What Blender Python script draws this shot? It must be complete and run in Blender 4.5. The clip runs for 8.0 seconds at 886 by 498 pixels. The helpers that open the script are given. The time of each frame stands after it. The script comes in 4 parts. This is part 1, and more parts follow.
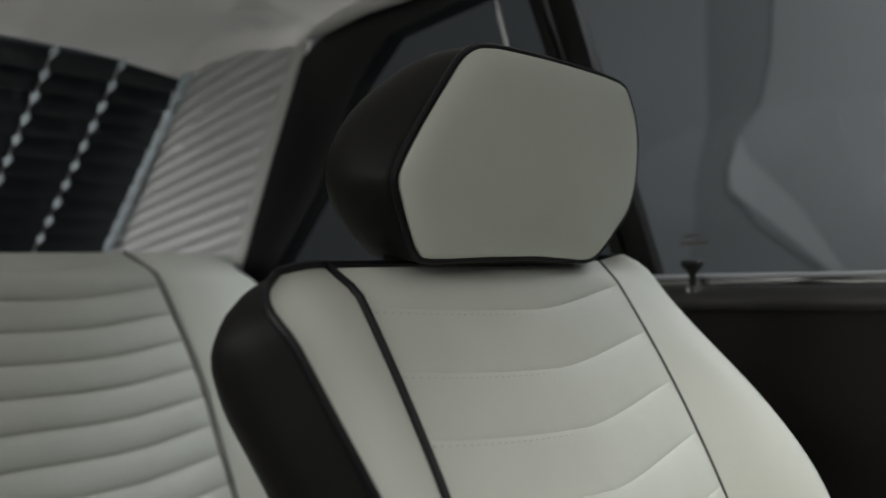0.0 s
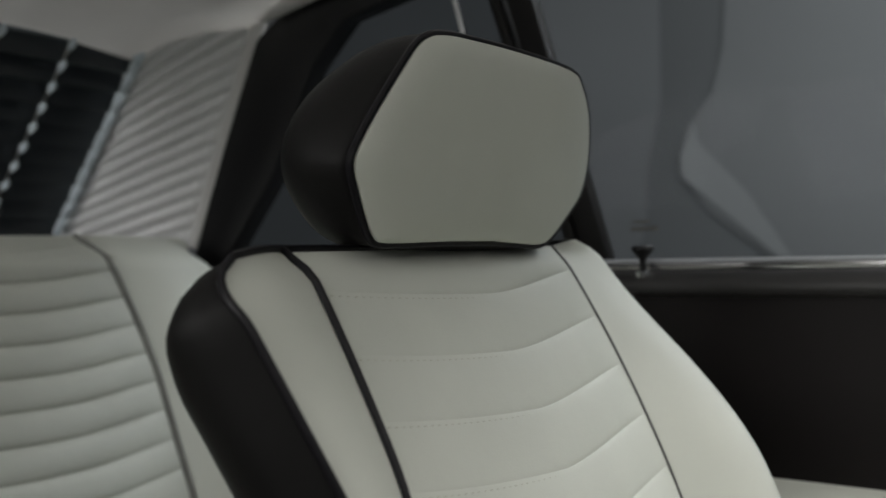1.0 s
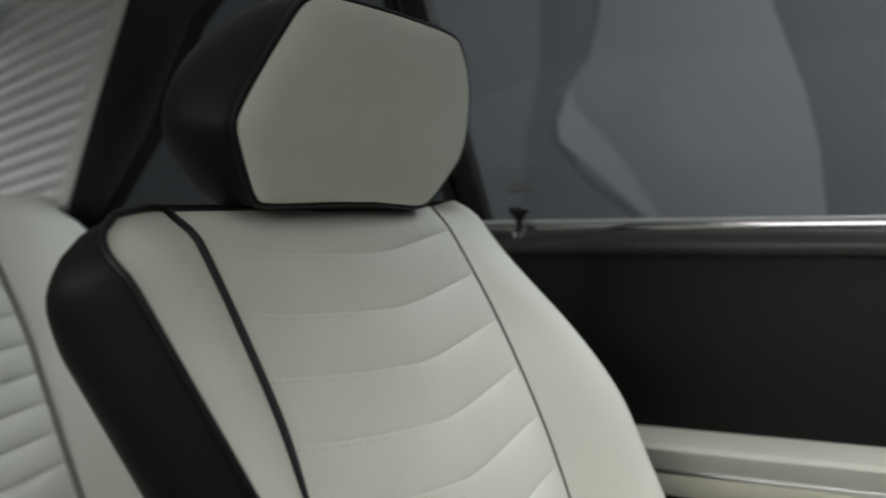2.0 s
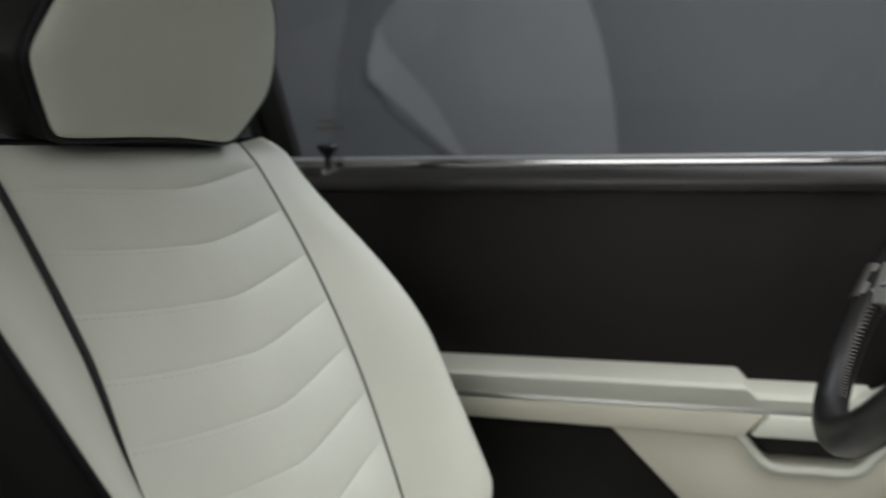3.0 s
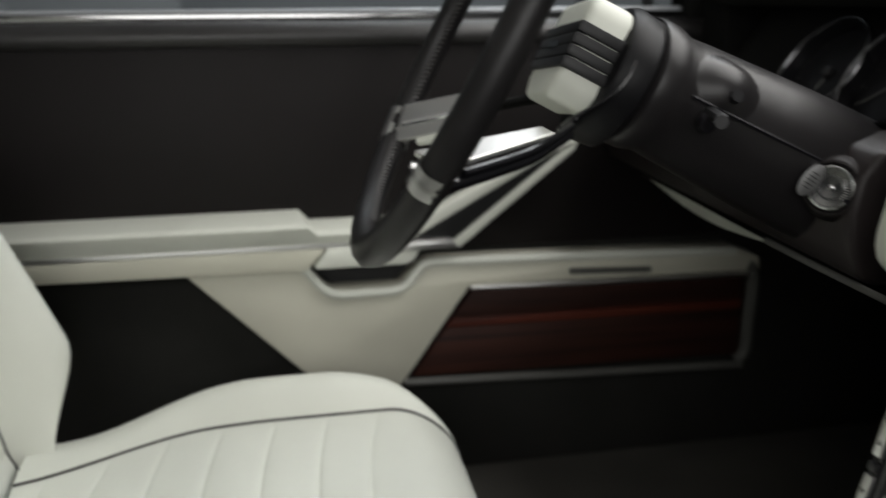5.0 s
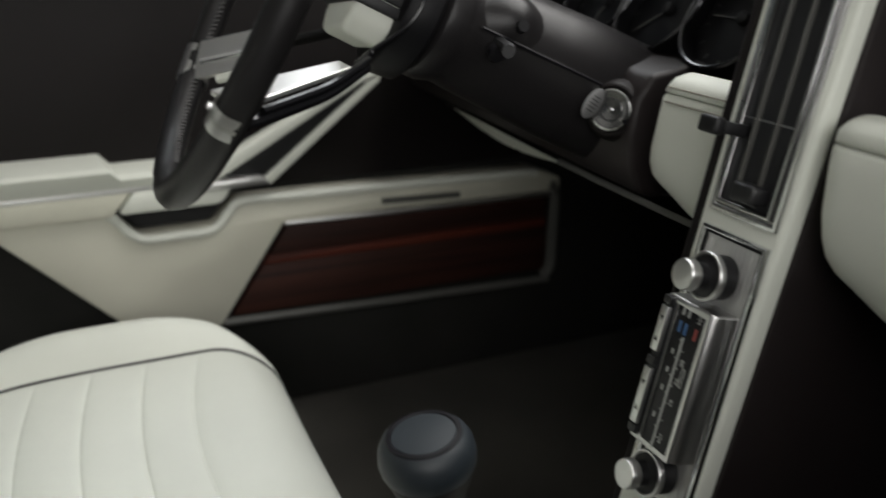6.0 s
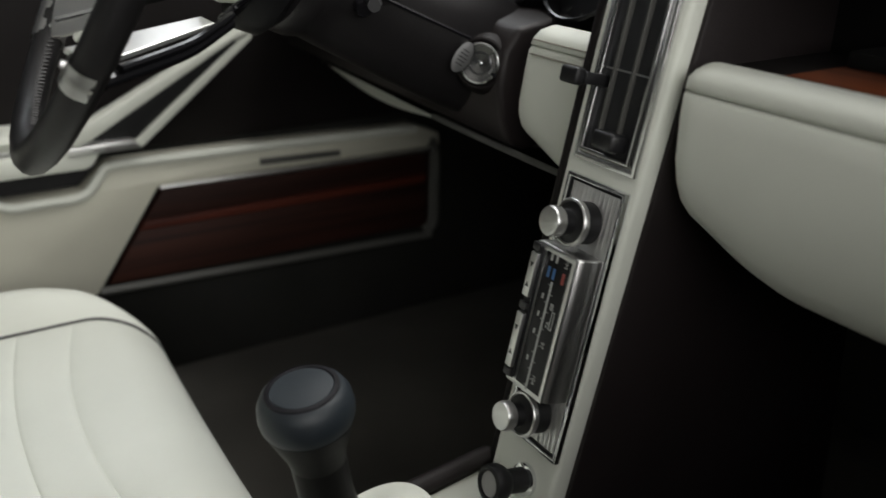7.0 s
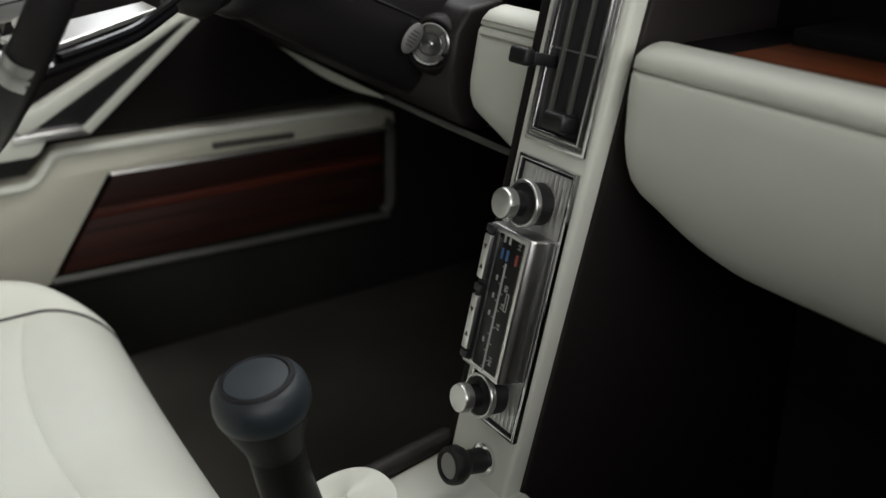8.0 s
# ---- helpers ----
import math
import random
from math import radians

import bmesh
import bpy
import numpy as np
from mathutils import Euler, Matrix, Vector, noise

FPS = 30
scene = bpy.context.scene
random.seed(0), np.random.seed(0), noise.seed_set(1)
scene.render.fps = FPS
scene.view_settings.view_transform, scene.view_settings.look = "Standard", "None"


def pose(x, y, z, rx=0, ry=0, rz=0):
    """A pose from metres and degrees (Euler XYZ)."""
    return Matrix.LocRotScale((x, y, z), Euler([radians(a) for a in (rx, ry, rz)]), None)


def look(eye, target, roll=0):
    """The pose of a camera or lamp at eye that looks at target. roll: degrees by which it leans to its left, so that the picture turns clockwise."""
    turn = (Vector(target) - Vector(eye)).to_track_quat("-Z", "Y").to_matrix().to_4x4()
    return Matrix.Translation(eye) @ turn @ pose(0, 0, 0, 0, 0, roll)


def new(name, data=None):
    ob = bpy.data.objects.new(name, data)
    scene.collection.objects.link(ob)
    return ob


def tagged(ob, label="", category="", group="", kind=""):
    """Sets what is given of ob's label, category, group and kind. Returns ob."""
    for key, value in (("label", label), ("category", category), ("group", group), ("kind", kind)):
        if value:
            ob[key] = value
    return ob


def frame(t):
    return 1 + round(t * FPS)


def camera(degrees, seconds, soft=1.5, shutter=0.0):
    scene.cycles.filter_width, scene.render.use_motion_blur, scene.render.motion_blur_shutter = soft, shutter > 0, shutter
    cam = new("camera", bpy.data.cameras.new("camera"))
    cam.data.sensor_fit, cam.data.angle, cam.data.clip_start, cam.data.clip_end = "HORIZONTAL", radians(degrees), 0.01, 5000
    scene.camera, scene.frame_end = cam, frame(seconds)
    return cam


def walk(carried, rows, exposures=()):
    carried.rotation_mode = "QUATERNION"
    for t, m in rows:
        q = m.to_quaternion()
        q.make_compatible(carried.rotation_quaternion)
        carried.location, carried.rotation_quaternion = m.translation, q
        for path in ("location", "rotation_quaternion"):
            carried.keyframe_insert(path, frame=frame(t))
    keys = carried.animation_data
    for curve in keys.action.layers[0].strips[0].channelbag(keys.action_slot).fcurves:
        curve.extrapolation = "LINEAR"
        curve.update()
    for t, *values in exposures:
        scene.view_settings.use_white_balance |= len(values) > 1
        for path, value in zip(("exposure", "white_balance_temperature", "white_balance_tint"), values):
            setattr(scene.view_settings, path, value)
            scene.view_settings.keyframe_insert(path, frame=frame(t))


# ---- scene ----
cam = camera(52.63, 8.0, soft=1.5, shutter=0.5)
cam.data.dof.use_dof, cam.data.dof.focus_distance, cam.data.dof.aperture_fstop = True, 0.642, 4.5
# seconds, eye, yaw to the left, pitch up, lean
PATH = [
    (0, (-0.0092, 0.0033, 0.6167), 37.267, 1.300, -1.613),
    (0.5, (-0.0082, 0.0019, 0.6163), 36.384, 0.998, -1.553),
    (1, (-0.0037, -0.0030, 0.6166), 34.453, 0.237, -1.434),
    (2.5, (0.0122, -0.0304, 0.6168), 21.420, -4.384, -0.946),
    (3, (0.0188, -0.0418, 0.6156), 15.017, -6.576, -0.715),
    (3.5, (0.0250, -0.0527, 0.6136), 8.713, -8.698, -0.471),
    (4, (0.0318, -0.0656, 0.6128), 1.883, -11.030, -0.282),
    (4.5, (0.0366, -0.0805, 0.6128), -4.595, -13.208, -0.180),
    (5, (0.0418, -0.0959, 0.6148), -11.453, -15.680, -0.302),
    (6.5, (0.0498, -0.1240, 0.6217), -27.644, -21.636, -0.079),
    (7, (0.0545, -0.1293, 0.6188), -30.704, -22.646, 0.185),
    (7.5, (0.0574, -0.1300, 0.6205), -32.538, -23.549, 0.047),
    (8, (0.0615, -0.1296, 0.6228), -33.321, -24.154, -0.200),
]
walk(cam, [(t, pose(*eye, 0, 0, yaw) @ pose(0, 0, 0, 90 + pitch) @ pose(0, 0, 0, 0, 0, lean)) for t, eye, yaw, pitch, lean in PATH])

# ---- world and light: a grey photo studio, soft boxes above and beside the car ----
world = bpy.data.worlds.new("studio_world")
scene.world = world
world.use_nodes = True
world.node_tree.nodes["Background"].inputs[0].default_value = (0.55, 0.6, 0.66, 1)
world.node_tree.nodes["Background"].inputs[1].default_value = 0.12


def soft_box(name, eye, target, sx, sy, watts, colour=(1, 1, 1)):
    lamp = bpy.data.lights.new(name, "AREA")
    lamp.shape, lamp.size, lamp.size_y, lamp.energy, lamp.color = "RECTANGLE", sx, sy, watts, colour
    ob = new(name, lamp)
    ob.matrix_world = look(eye, target)
    return ob


soft_box("soft_box_front", (2.0, 0.35, 2.95), (0.0, 0.45, 0.3), 3.0, 2.4, 146, (1.0, 0.98, 0.95))
soft_box("soft_box_door", (-0.75, -4.2, 2.15), (0.0, 0.5, 0.4), 4.6, 2.6, 174, (1.0, 0.985, 0.96))
soft_box("soft_box_left", (1.6, 3.2, 3.8), (0.0, 0.9, 0.5), 3.4, 1.3, 70, (0.94, 0.975, 1.0))
scene.view_settings.exposure = 0.0

# ---- materials ----


def material(name, colour, rough=0.5, metal=0.0, grain=0.0, grain_size=400.0, vary=0.08, vary_size=6.0, coat=0.0, spec=0.5,
             second=None, stretch=(1, 1, 1), fleck=0.0):
    """A surface with broad stains, fine grain in colour and roughness, and relief."""
    mat = bpy.data.materials.new(name)
    mat.use_nodes = True
    nt = mat.node_tree
    bs = nt.nodes["Principled BSDF"]
    bs.inputs["Metallic"].default_value = metal
    bs.inputs["Coat Weight"].default_value = coat
    bs.inputs["Specular IOR Level"].default_value = spec
    tc = nt.nodes.new("ShaderNodeTexCoord")
    mp = nt.nodes.new("ShaderNodeMapping")
    mp.inputs["Scale"].default_value = stretch
    nt.links.new(tc.outputs["Object"], mp.inputs["Vector"])
    broad = nt.nodes.new("ShaderNodeTexNoise")
    broad.inputs["Scale"].default_value, broad.inputs["Detail"].default_value = vary_size, 5
    fine = nt.nodes.new("ShaderNodeTexNoise")
    fine.inputs["Scale"].default_value, fine.inputs["Detail"].default_value = grain_size, 3
    for n in (broad, fine):
        nt.links.new(mp.outputs[0], n.inputs["Vector"])
    ramp = nt.nodes.new("ShaderNodeMapRange")
    ramp.inputs["From Min"].default_value, ramp.inputs["From Max"].default_value = 0.3, 0.7
    nt.links.new(broad.outputs[0], ramp.inputs["Value"])
    mix = nt.nodes.new("ShaderNodeMix")
    mix.data_type = "RGBA"
    dark = second or tuple(c * (1 - 2 * vary) for c in colour)
    mix.inputs["A"].default_value = (*dark, 1)
    mix.inputs["B"].default_value = (*colour, 1)
    nt.links.new(ramp.outputs[0], mix.inputs["Factor"])
    nt.links.new(mix.outputs["Result"], bs.inputs["Base Color"])
    if fleck:
        mul = nt.nodes.new("ShaderNodeMix")
        mul.data_type, mul.blend_type = "RGBA", "MULTIPLY"
        mul.inputs["Factor"].default_value = fleck
        nt.links.new(mix.outputs["Result"], mul.inputs["A"])
        nt.links.new(fine.outputs[0], mul.inputs["B"])
        nt.links.new(mul.outputs["Result"], bs.inputs["Base Color"])
    rr = nt.nodes.new("ShaderNodeMapRange")
    rr.inputs["To Min"].default_value, rr.inputs["To Max"].default_value = max(rough - 0.08, 0.02), rough + 0.08
    nt.links.new(broad.outputs[0], rr.inputs["Value"])
    nt.links.new(rr.outputs[0], bs.inputs["Roughness"])
    if grain:
        bump = nt.nodes.new("ShaderNodeBump")
        bump.inputs["Strength"].default_value, bump.inputs["Distance"].default_value = grain, 0.0006
        nt.links.new(fine.outputs[0], bump.inputs["Height"])
        nt.links.new(bump.outputs[0], bs.inputs["Normal"])
    return mat


def leather(name, colour, rough, vary, relief=0.35, spec=0.5):
    """Grained leather: a pebble of fine cells under soft mottling."""
    mat = material(name, colour, rough, grain=0.0, vary=vary, vary_size=9, spec=spec)
    nt = mat.node_tree
    bs = nt.nodes["Principled BSDF"]
    tc = nt.nodes["Texture Coordinate"]
    vo = nt.nodes.new("ShaderNodeTexVoronoi")
    vo.inputs["Scale"].default_value = 900
    no = nt.nodes.new("ShaderNodeTexNoise")
    no.inputs["Scale"].default_value, no.inputs["Detail"].default_value = 45, 3
    add = nt.nodes.new("ShaderNodeMath")
    add.operation = "MULTIPLY_ADD"
    add.inputs[1].default_value = 0.25
    for n in (vo, no):
        nt.links.new(tc.outputs["Object"], n.inputs["Vector"])
    nt.links.new(vo.outputs["Distance"], add.inputs[0])
    nt.links.new(no.outputs[0], add.inputs[2])
    bump = nt.nodes.new("ShaderNodeBump")
    bump.inputs["Strength"].default_value, bump.inputs["Distance"].default_value = relief, 0.001
    soft = nt.nodes.new("ShaderNodeTexNoise")
    soft.inputs["Scale"].default_value, soft.inputs["Detail"].default_value = 13, 2
    nt.links.new(tc.outputs["Object"], soft.inputs["Vector"])
    both = nt.nodes.new("ShaderNodeMath")
    both.operation = "MULTIPLY_ADD"
    both.inputs[1].default_value = 2.2
    nt.links.new(soft.outputs[0], both.inputs[0])
    nt.links.new(add.outputs[0], both.inputs[2])
    nt.links.new(both.outputs[0], bump.inputs["Height"])
    nt.links.new(bump.outputs[0], bs.inputs["Normal"])
    return mat


def wood(name, light, stretch=(2.5, 10, 75), spec=0.22):
    mat = bpy.data.materials.new(name)
    mat.use_nodes = True
    nt = mat.node_tree
    bs = nt.nodes["Principled BSDF"]
    tc = nt.nodes.new("ShaderNodeTexCoord")
    mp = nt.nodes.new("ShaderNodeMapping")
    mp.inputs["Scale"].default_value = stretch
    info = nt.nodes.new("ShaderNodeObjectInfo")
    nt.links.new(tc.outputs["Object"], mp.inputs["Vector"])
    no = nt.nodes.new("ShaderNodeTexNoise")
    no.noise_dimensions = "4D"
    no.inputs["Scale"].default_value, no.inputs["Detail"].default_value, no.inputs["Distortion"].default_value = 1.0, 6, 0.6
    nt.links.new(mp.outputs[0], no.inputs["Vector"])
    nt.links.new(info.outputs["Random"], no.inputs["W"])
    cr = nt.nodes.new("ShaderNodeValToRGB")
    cr.color_ramp.elements[0].position, cr.color_ramp.elements[0].color = 0.32, (0.010, 0.004, 0.003, 1)
    cr.color_ramp.elements[1].position, cr.color_ramp.elements[1].color = 0.68, (*light, 1)
    nt.links.new(no.outputs[0], cr.inputs[0])
    nt.links.new(cr.outputs[0], bs.inputs["Base Color"])
    bs.inputs["Roughness"].default_value, bs.inputs["Coat Weight"].default_value = 0.6, 0.0
    bs.inputs["Specular IOR Level"].default_value = spec
    bump = nt.nodes.new("ShaderNodeBump")
    bump.inputs["Strength"].default_value, bump.inputs["Distance"].default_value = 0.15, 0.0005
    nt.links.new(no.outputs[0], bump.inputs["Height"])
    nt.links.new(bump.outputs[0], bs.inputs["Normal"])
    return mat


def glass(name, tint):
    mat = bpy.data.materials.new(name)
    mat.use_nodes = True
    bs = mat.node_tree.nodes["Principled BSDF"]
    bs.inputs["Base Color"].default_value = (*tint, 1)
    bs.inputs["Roughness"].default_value, bs.inputs["Transmission Weight"].default_value = 0.0, 1.0
    bs.inputs["IOR"].default_value = 1.06
    return mat


WHITE = leather("ivory_leather", (0.672, 0.69, 0.622), 0.48, 0.035, 0.32, spec=0.36)
DARK = leather("dark_brown_leather", (0.0098, 0.0080, 0.0079), 0.54, 0.12, spec=0.18)
COWL = leather("black_cowl_leather", (0.0130, 0.0120, 0.0126), 0.36, 0.12, relief=0.2, spec=0.28)
KNEE_LEATHER = leather("brown_black_leather", (0.0150, 0.0115, 0.0116), 0.46, 0.12, spec=0.3)
BELT_LEATHER = leather("soft_black_leather", (0.022, 0.021, 0.021), 0.42, 0.12, spec=0.55)
RIM_LEATHER = leather("worn_black_leather", (0.0115, 0.0108, 0.0112), 0.44, 0.15, spec=0.32)
CREAM = leather("cream_leather", (0.600, 0.592, 0.495), 0.45, 0.05, 0.3)
BLACK_LEATHER = leather("black_leather", (0.0068, 0.0066, 0.0064), 0.55, 0.12, spec=0.17)
PIPING = leather("black_piping", (0.007, 0.0065, 0.0085), 0.45, 0.1, spec=0.22)
DARK_THREAD = material("brown_grey_thread", (0.32, 0.305, 0.26), 0.7)
THREAD = material("grey_thread", (0.60, 0.60, 0.52), 0.7)
GREY_PIPING = material("grey_piping", (0.10, 0.10, 0.095), 0.5)
PALE_PIPING = material("mid_grey_piping", (0.19, 0.19, 0.175), 0.55)
GREY_LINER = material("grey_cloth", (0.72, 0.715, 0.70), 0.85, grain=0.5, grain_size=900, vary=0.06)
# paler than the headliner: rear window light on the pleats put into the colour
LIT_PLEAT_CLOTH = material("lit_satin_grey_cloth", (0.82, 0.83, 0.83), 0.5, grain=0.35, grain_size=900, vary=0.05, spec=0.55)
CARPET = material("dark_carpet", (0.125, 0.118, 0.104), 0.95, grain=1.0, grain_size=700, vary=0.2, fleck=0.6)
FOOTWELL = material("black_felt", (0.028, 0.028, 0.0255), 0.9, grain=0.8, grain_size=600, vary=0.2, spec=0.1)
MATT_BLACK = material("matt_black", (0.009, 0.009, 0.0085), 0.9, grain=0.4, grain_size=600, vary=0.2, spec=0.08)
CHROME = material("chrome", (0.78, 0.79, 0.80), 0.10, metal=1.0, vary=0.03)
DARK_CHROME = material("dull_chrome", (0.45, 0.45, 0.45), 0.17, metal=1.0, vary=0.08)
PLATE = material("brushed_aluminium", (0.80, 0.80, 0.79), 0.48, metal=1.0, grain=0.12, grain_size=1500, vary=0.05)
SLOT_GREY = material("dark_grey_plastic", (0.022, 0.023, 0.025), 0.45, vary=0.12, spec=0.4)
POLISHED = material("polished_metal", (0.78, 0.78, 0.78), 0.28, metal=1.0, vary=0.04)
SATIN = material("satin_metal", (0.70, 0.70, 0.69), 0.34, metal=1.0, grain=0.15, grain_size=1500, vary=0.05)
LIP_METAL = material("matt_grey_metal", (0.42, 0.44, 0.46), 0.5, metal=0.6, vary=0.05)
LACE = material("dark_lacing", (0.048, 0.046, 0.045), 0.55, vary=0.1)
CAP_GREY = material("pale_grey_plastic", (0.30, 0.30, 0.29), 0.45, vary=0.06)
RIM_GREY = material("grey_painted_rim", (0.085, 0.085, 0.078), 0.5, vary=0.1)
GLOSS_BLACK = material("gloss_black", (0.006, 0.006, 0.0068), 0.42, vary=0.15, spec=0.14)
LACQUER = material("black_lacquer", (0.007, 0.007, 0.008), 0.16, vary=0.12, spec=0.5)
GLOSS_PLASTIC = material("glossy_black_plastic", (0.014, 0.014, 0.015), 0.38, vary=0.12, spec=0.5)
BLACK_PLASTIC = material("black_plastic", (0.011, 0.011, 0.012), 0.48, grain=0.1, grain_size=900, vary=0.15, spec=0.35)
RUBBER = material("dark_rubber", (0.021, 0.029, 0.036), 0.5, grain=0.2, grain_size=700, vary=0.2)
WOOD = wood("dark_red_wood", (0.036, 0.0112, 0.0066))
RED_WOOD = wood("bright_red_wood", (0.095, 0.019, 0.009))
SHELF_WOOD = wood("red_brown_wood", (0.20, 0.055, 0.020), (60, 3, 20), 0.15)
GLASS = glass("smoked_glass", (0.86, 0.90, 0.92))
DARK_GLASS = glass("dark_smoked_glass", (0.42, 0.45, 0.47))
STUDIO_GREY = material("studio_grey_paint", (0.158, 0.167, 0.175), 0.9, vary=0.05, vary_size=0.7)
# tones of the flat shapes added beyond the door window
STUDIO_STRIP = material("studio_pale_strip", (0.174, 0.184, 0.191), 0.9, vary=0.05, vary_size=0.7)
STUDIO_PALE = material("studio_mid_grey", (0.150, 0.159, 0.166), 0.9, vary=0.05, vary_size=0.7)
STUDIO_DARK = material("studio_dark_grey", (0.090, 0.097, 0.103), 0.9, vary=0.06, vary_size=0.9)
BEAD = material("pale_blue_bead", (0.74, 0.84, 0.90), 0.16, vary=0.05)
# slat paint made lighter, for the light along each slat's edge
SLAT_LIT_EDGE = material("slat_lit_edge_paint", (0.26, 0.30, 0.33), 0.3, vary=0.1)
BODY_PAINT = material("dark_slat_paint", (0.075, 0.088, 0.098), 0.35, coat=0.3, vary=0.1)
DIAL_BLACK = material("dial_black", (0.008, 0.008, 0.009), 0.35, vary=0.1, spec=0.25)
DIAL_PRINT = material("dial_print", (0.42, 0.43, 0.41), 0.5)
RED_PRINT = material("red_print", (0.30, 0.045, 0.04), 0.5)
KEY_METAL = material("dark_nickel", (0.20, 0.20, 0.20), 0.55, metal=0.8, vary=0.15)
BEZEL = material("smoked_bezel", (0.11, 0.11, 0.115), 0.2, metal=1.0, vary=0.08)
BLUE_PRINT = material("blue_print", (0.045, 0.13, 0.30), 0.5)

# ---- building helpers ----
V3 = Vector
ROOTS = {}


def thing(name, base, label, category, group="", kind=""):
    ob = new(name)
    ob.empty_display_size = 0.05
    ob.location = base
    ROOTS[ob] = Matrix.Translation(base)
    return tagged(ob, label, category, group, kind)


def put_mesh(name, bm, mat, sharp=35):
    me = bpy.data.meshes.new(name)
    bm.normal_update()
    bm.to_mesh(me)
    bm.free()
    me.materials.append(mat)
    for p in me.polygons:
        p.use_smooth = True
    me.set_sharp_from_angle(angle=radians(sharp))
    return new(name, me)


def part(name, bm, mat, parent, label="", sharp=35):
    ob = put_mesh(name, bm, mat, sharp)
    ob.parent = parent
    if parent in ROOTS:
        ob.matrix_parent_inverse = ROOTS[parent].inverted()
    if label:
        ob["label"] = label
    return ob


def solid(name, bm, mat, label, category, kind="", group="", sharp=35):
    return tagged(put_mesh(name, bm, mat, sharp), label, category, group, kind)


def bevel(bm, width, segments=2, angle=30):
    if width <= 0:
        return bm
    bm.normal_update()
    edges = [e for e in bm.edges if len(e.link_faces) == 2 and e.calc_face_angle(0) > radians(angle)]
    bmesh.ops.bevel(bm, geom=edges, offset=width, segments=segments, profile=0.5, affect="EDGES", clamp_overlap=True)
    return bm


def block(x0, x1, y0, y1, z0, z1, width=0.0, segments=2):
    bm = bmesh.new()
    bmesh.ops.create_cube(bm, size=1)
    for v in bm.verts:
        v.co = V3((x0 + (v.co.x + 0.5) * (x1 - x0), y0 + (v.co.y + 0.5) * (y1 - y0), z0 + (v.co.z + 0.5) * (z1 - z0)))
    return bevel(bm, width, segments)


def prism(poly, place, c0, c1, width=0.0, segments=2):
    """A polygon of (a, b), drawn out from c0 to c1; place(a, b, c) gives the point."""
    bm = bmesh.new()
    lo = [bm.verts.new(place(a, b, c0)) for a, b in poly]
    hi = [bm.verts.new(place(a, b, c1)) for a, b in poly]
    bm.faces.new(lo[::-1])
    bm.faces.new(hi)
    for i in range(len(poly)):
        j = (i + 1) % len(poly)
        bm.faces.new((lo[i], lo[j], hi[j], hi[i]))
    bmesh.ops.recalc_face_normals(bm, faces=bm.faces)
    return bevel(bm, width, segments)


def on_y(a, b, c):
    return V3((a, c, b))


def on_x(a, b, c):
    return V3((c, a, b))


def sheet(fn, us, vs):
    """A grid of faces over fn(u, v)."""
    bm = bmesh.new()
    rows = [[bm.verts.new(fn(u, v)) for u in us] for v in vs]
    for i in range(len(vs) - 1):
        for j in range(len(us) - 1):
            bm.faces.new((rows[i][j], rows[i][j + 1], rows[i + 1][j + 1], rows[i + 1][j]))
    return bm


def span(a, b, n):
    return [a + (b - a) * i / (n - 1) for i in range(n)]


def tube(points, r, n=8, closed=False, flat=1.0):
    """A round bar along points, with rounded ends."""
    pts = [V3(p) for p in points]
    bm = bmesh.new()
    m = len(pts)
    rings = []
    last = None
    for i, p in enumerate(pts):
        a = pts[(i - 1) % m] if closed or i else p
        b = pts[(i + 1) % m] if closed or i < m - 1 else p
        d = (b - a).normalized()
        side = d.cross(last if last else (V3((0, 0, 1)) if abs(d.z) < 0.9 else V3((1, 0, 0))))
        side = side.normalized() if side.length > 1e-6 else V3((1, 0, 0))
        up = side.cross(d).normalized()
        last = up
        rr = r(i / max(m - 1, 1)) if callable(r) else r
        rings.append([bm.verts.new(p + rr * (math.cos(2 * math.pi * k / n) * side + flat * math.sin(2 * math.pi * k / n) * up)) for k in range(n)])
    for i in range(m if closed else m - 1):
        for k in range(n):
            a, b = rings[i], rings[(i + 1) % m]
            bm.faces.new((a[k], a[(k + 1) % n], b[(k + 1) % n], b[k]))
    if not closed:
        bm.faces.new(rings[0][::-1])
        bm.faces.new(rings[-1])
    bmesh.ops.recalc_face_normals(bm, faces=bm.faces)
    return bm


def smooth_line(points, n=8):
    """A Catmull-Rom line through points."""
    p = [V3(q) for q in points]
    p = [2 * p[0] - p[1], *p, 2 * p[-1] - p[-2]]
    out = []
    for i in range(1, len(p) - 2):
        a, b, c, d = p[i - 1:i + 3]
        for k in range(n):
            t = k / n
            out.append(0.5 * (2 * b + (c - a) * t + (2 * a - 5 * b + 4 * c - d) * t * t + (3 * b - a - 3 * c + d) * t ** 3))
    return out + [p[-2]]


def axes(origin, z, x=(0, 1, 0)):
    """A pose whose z axis is z and whose x axis is near x."""
    z = V3(z).normalized()
    y = z.cross(V3(x)).normalized()
    x = y.cross(z)
    m = Matrix((x, y, z)).transposed().to_4x4()
    m.translation = V3(origin)
    return m


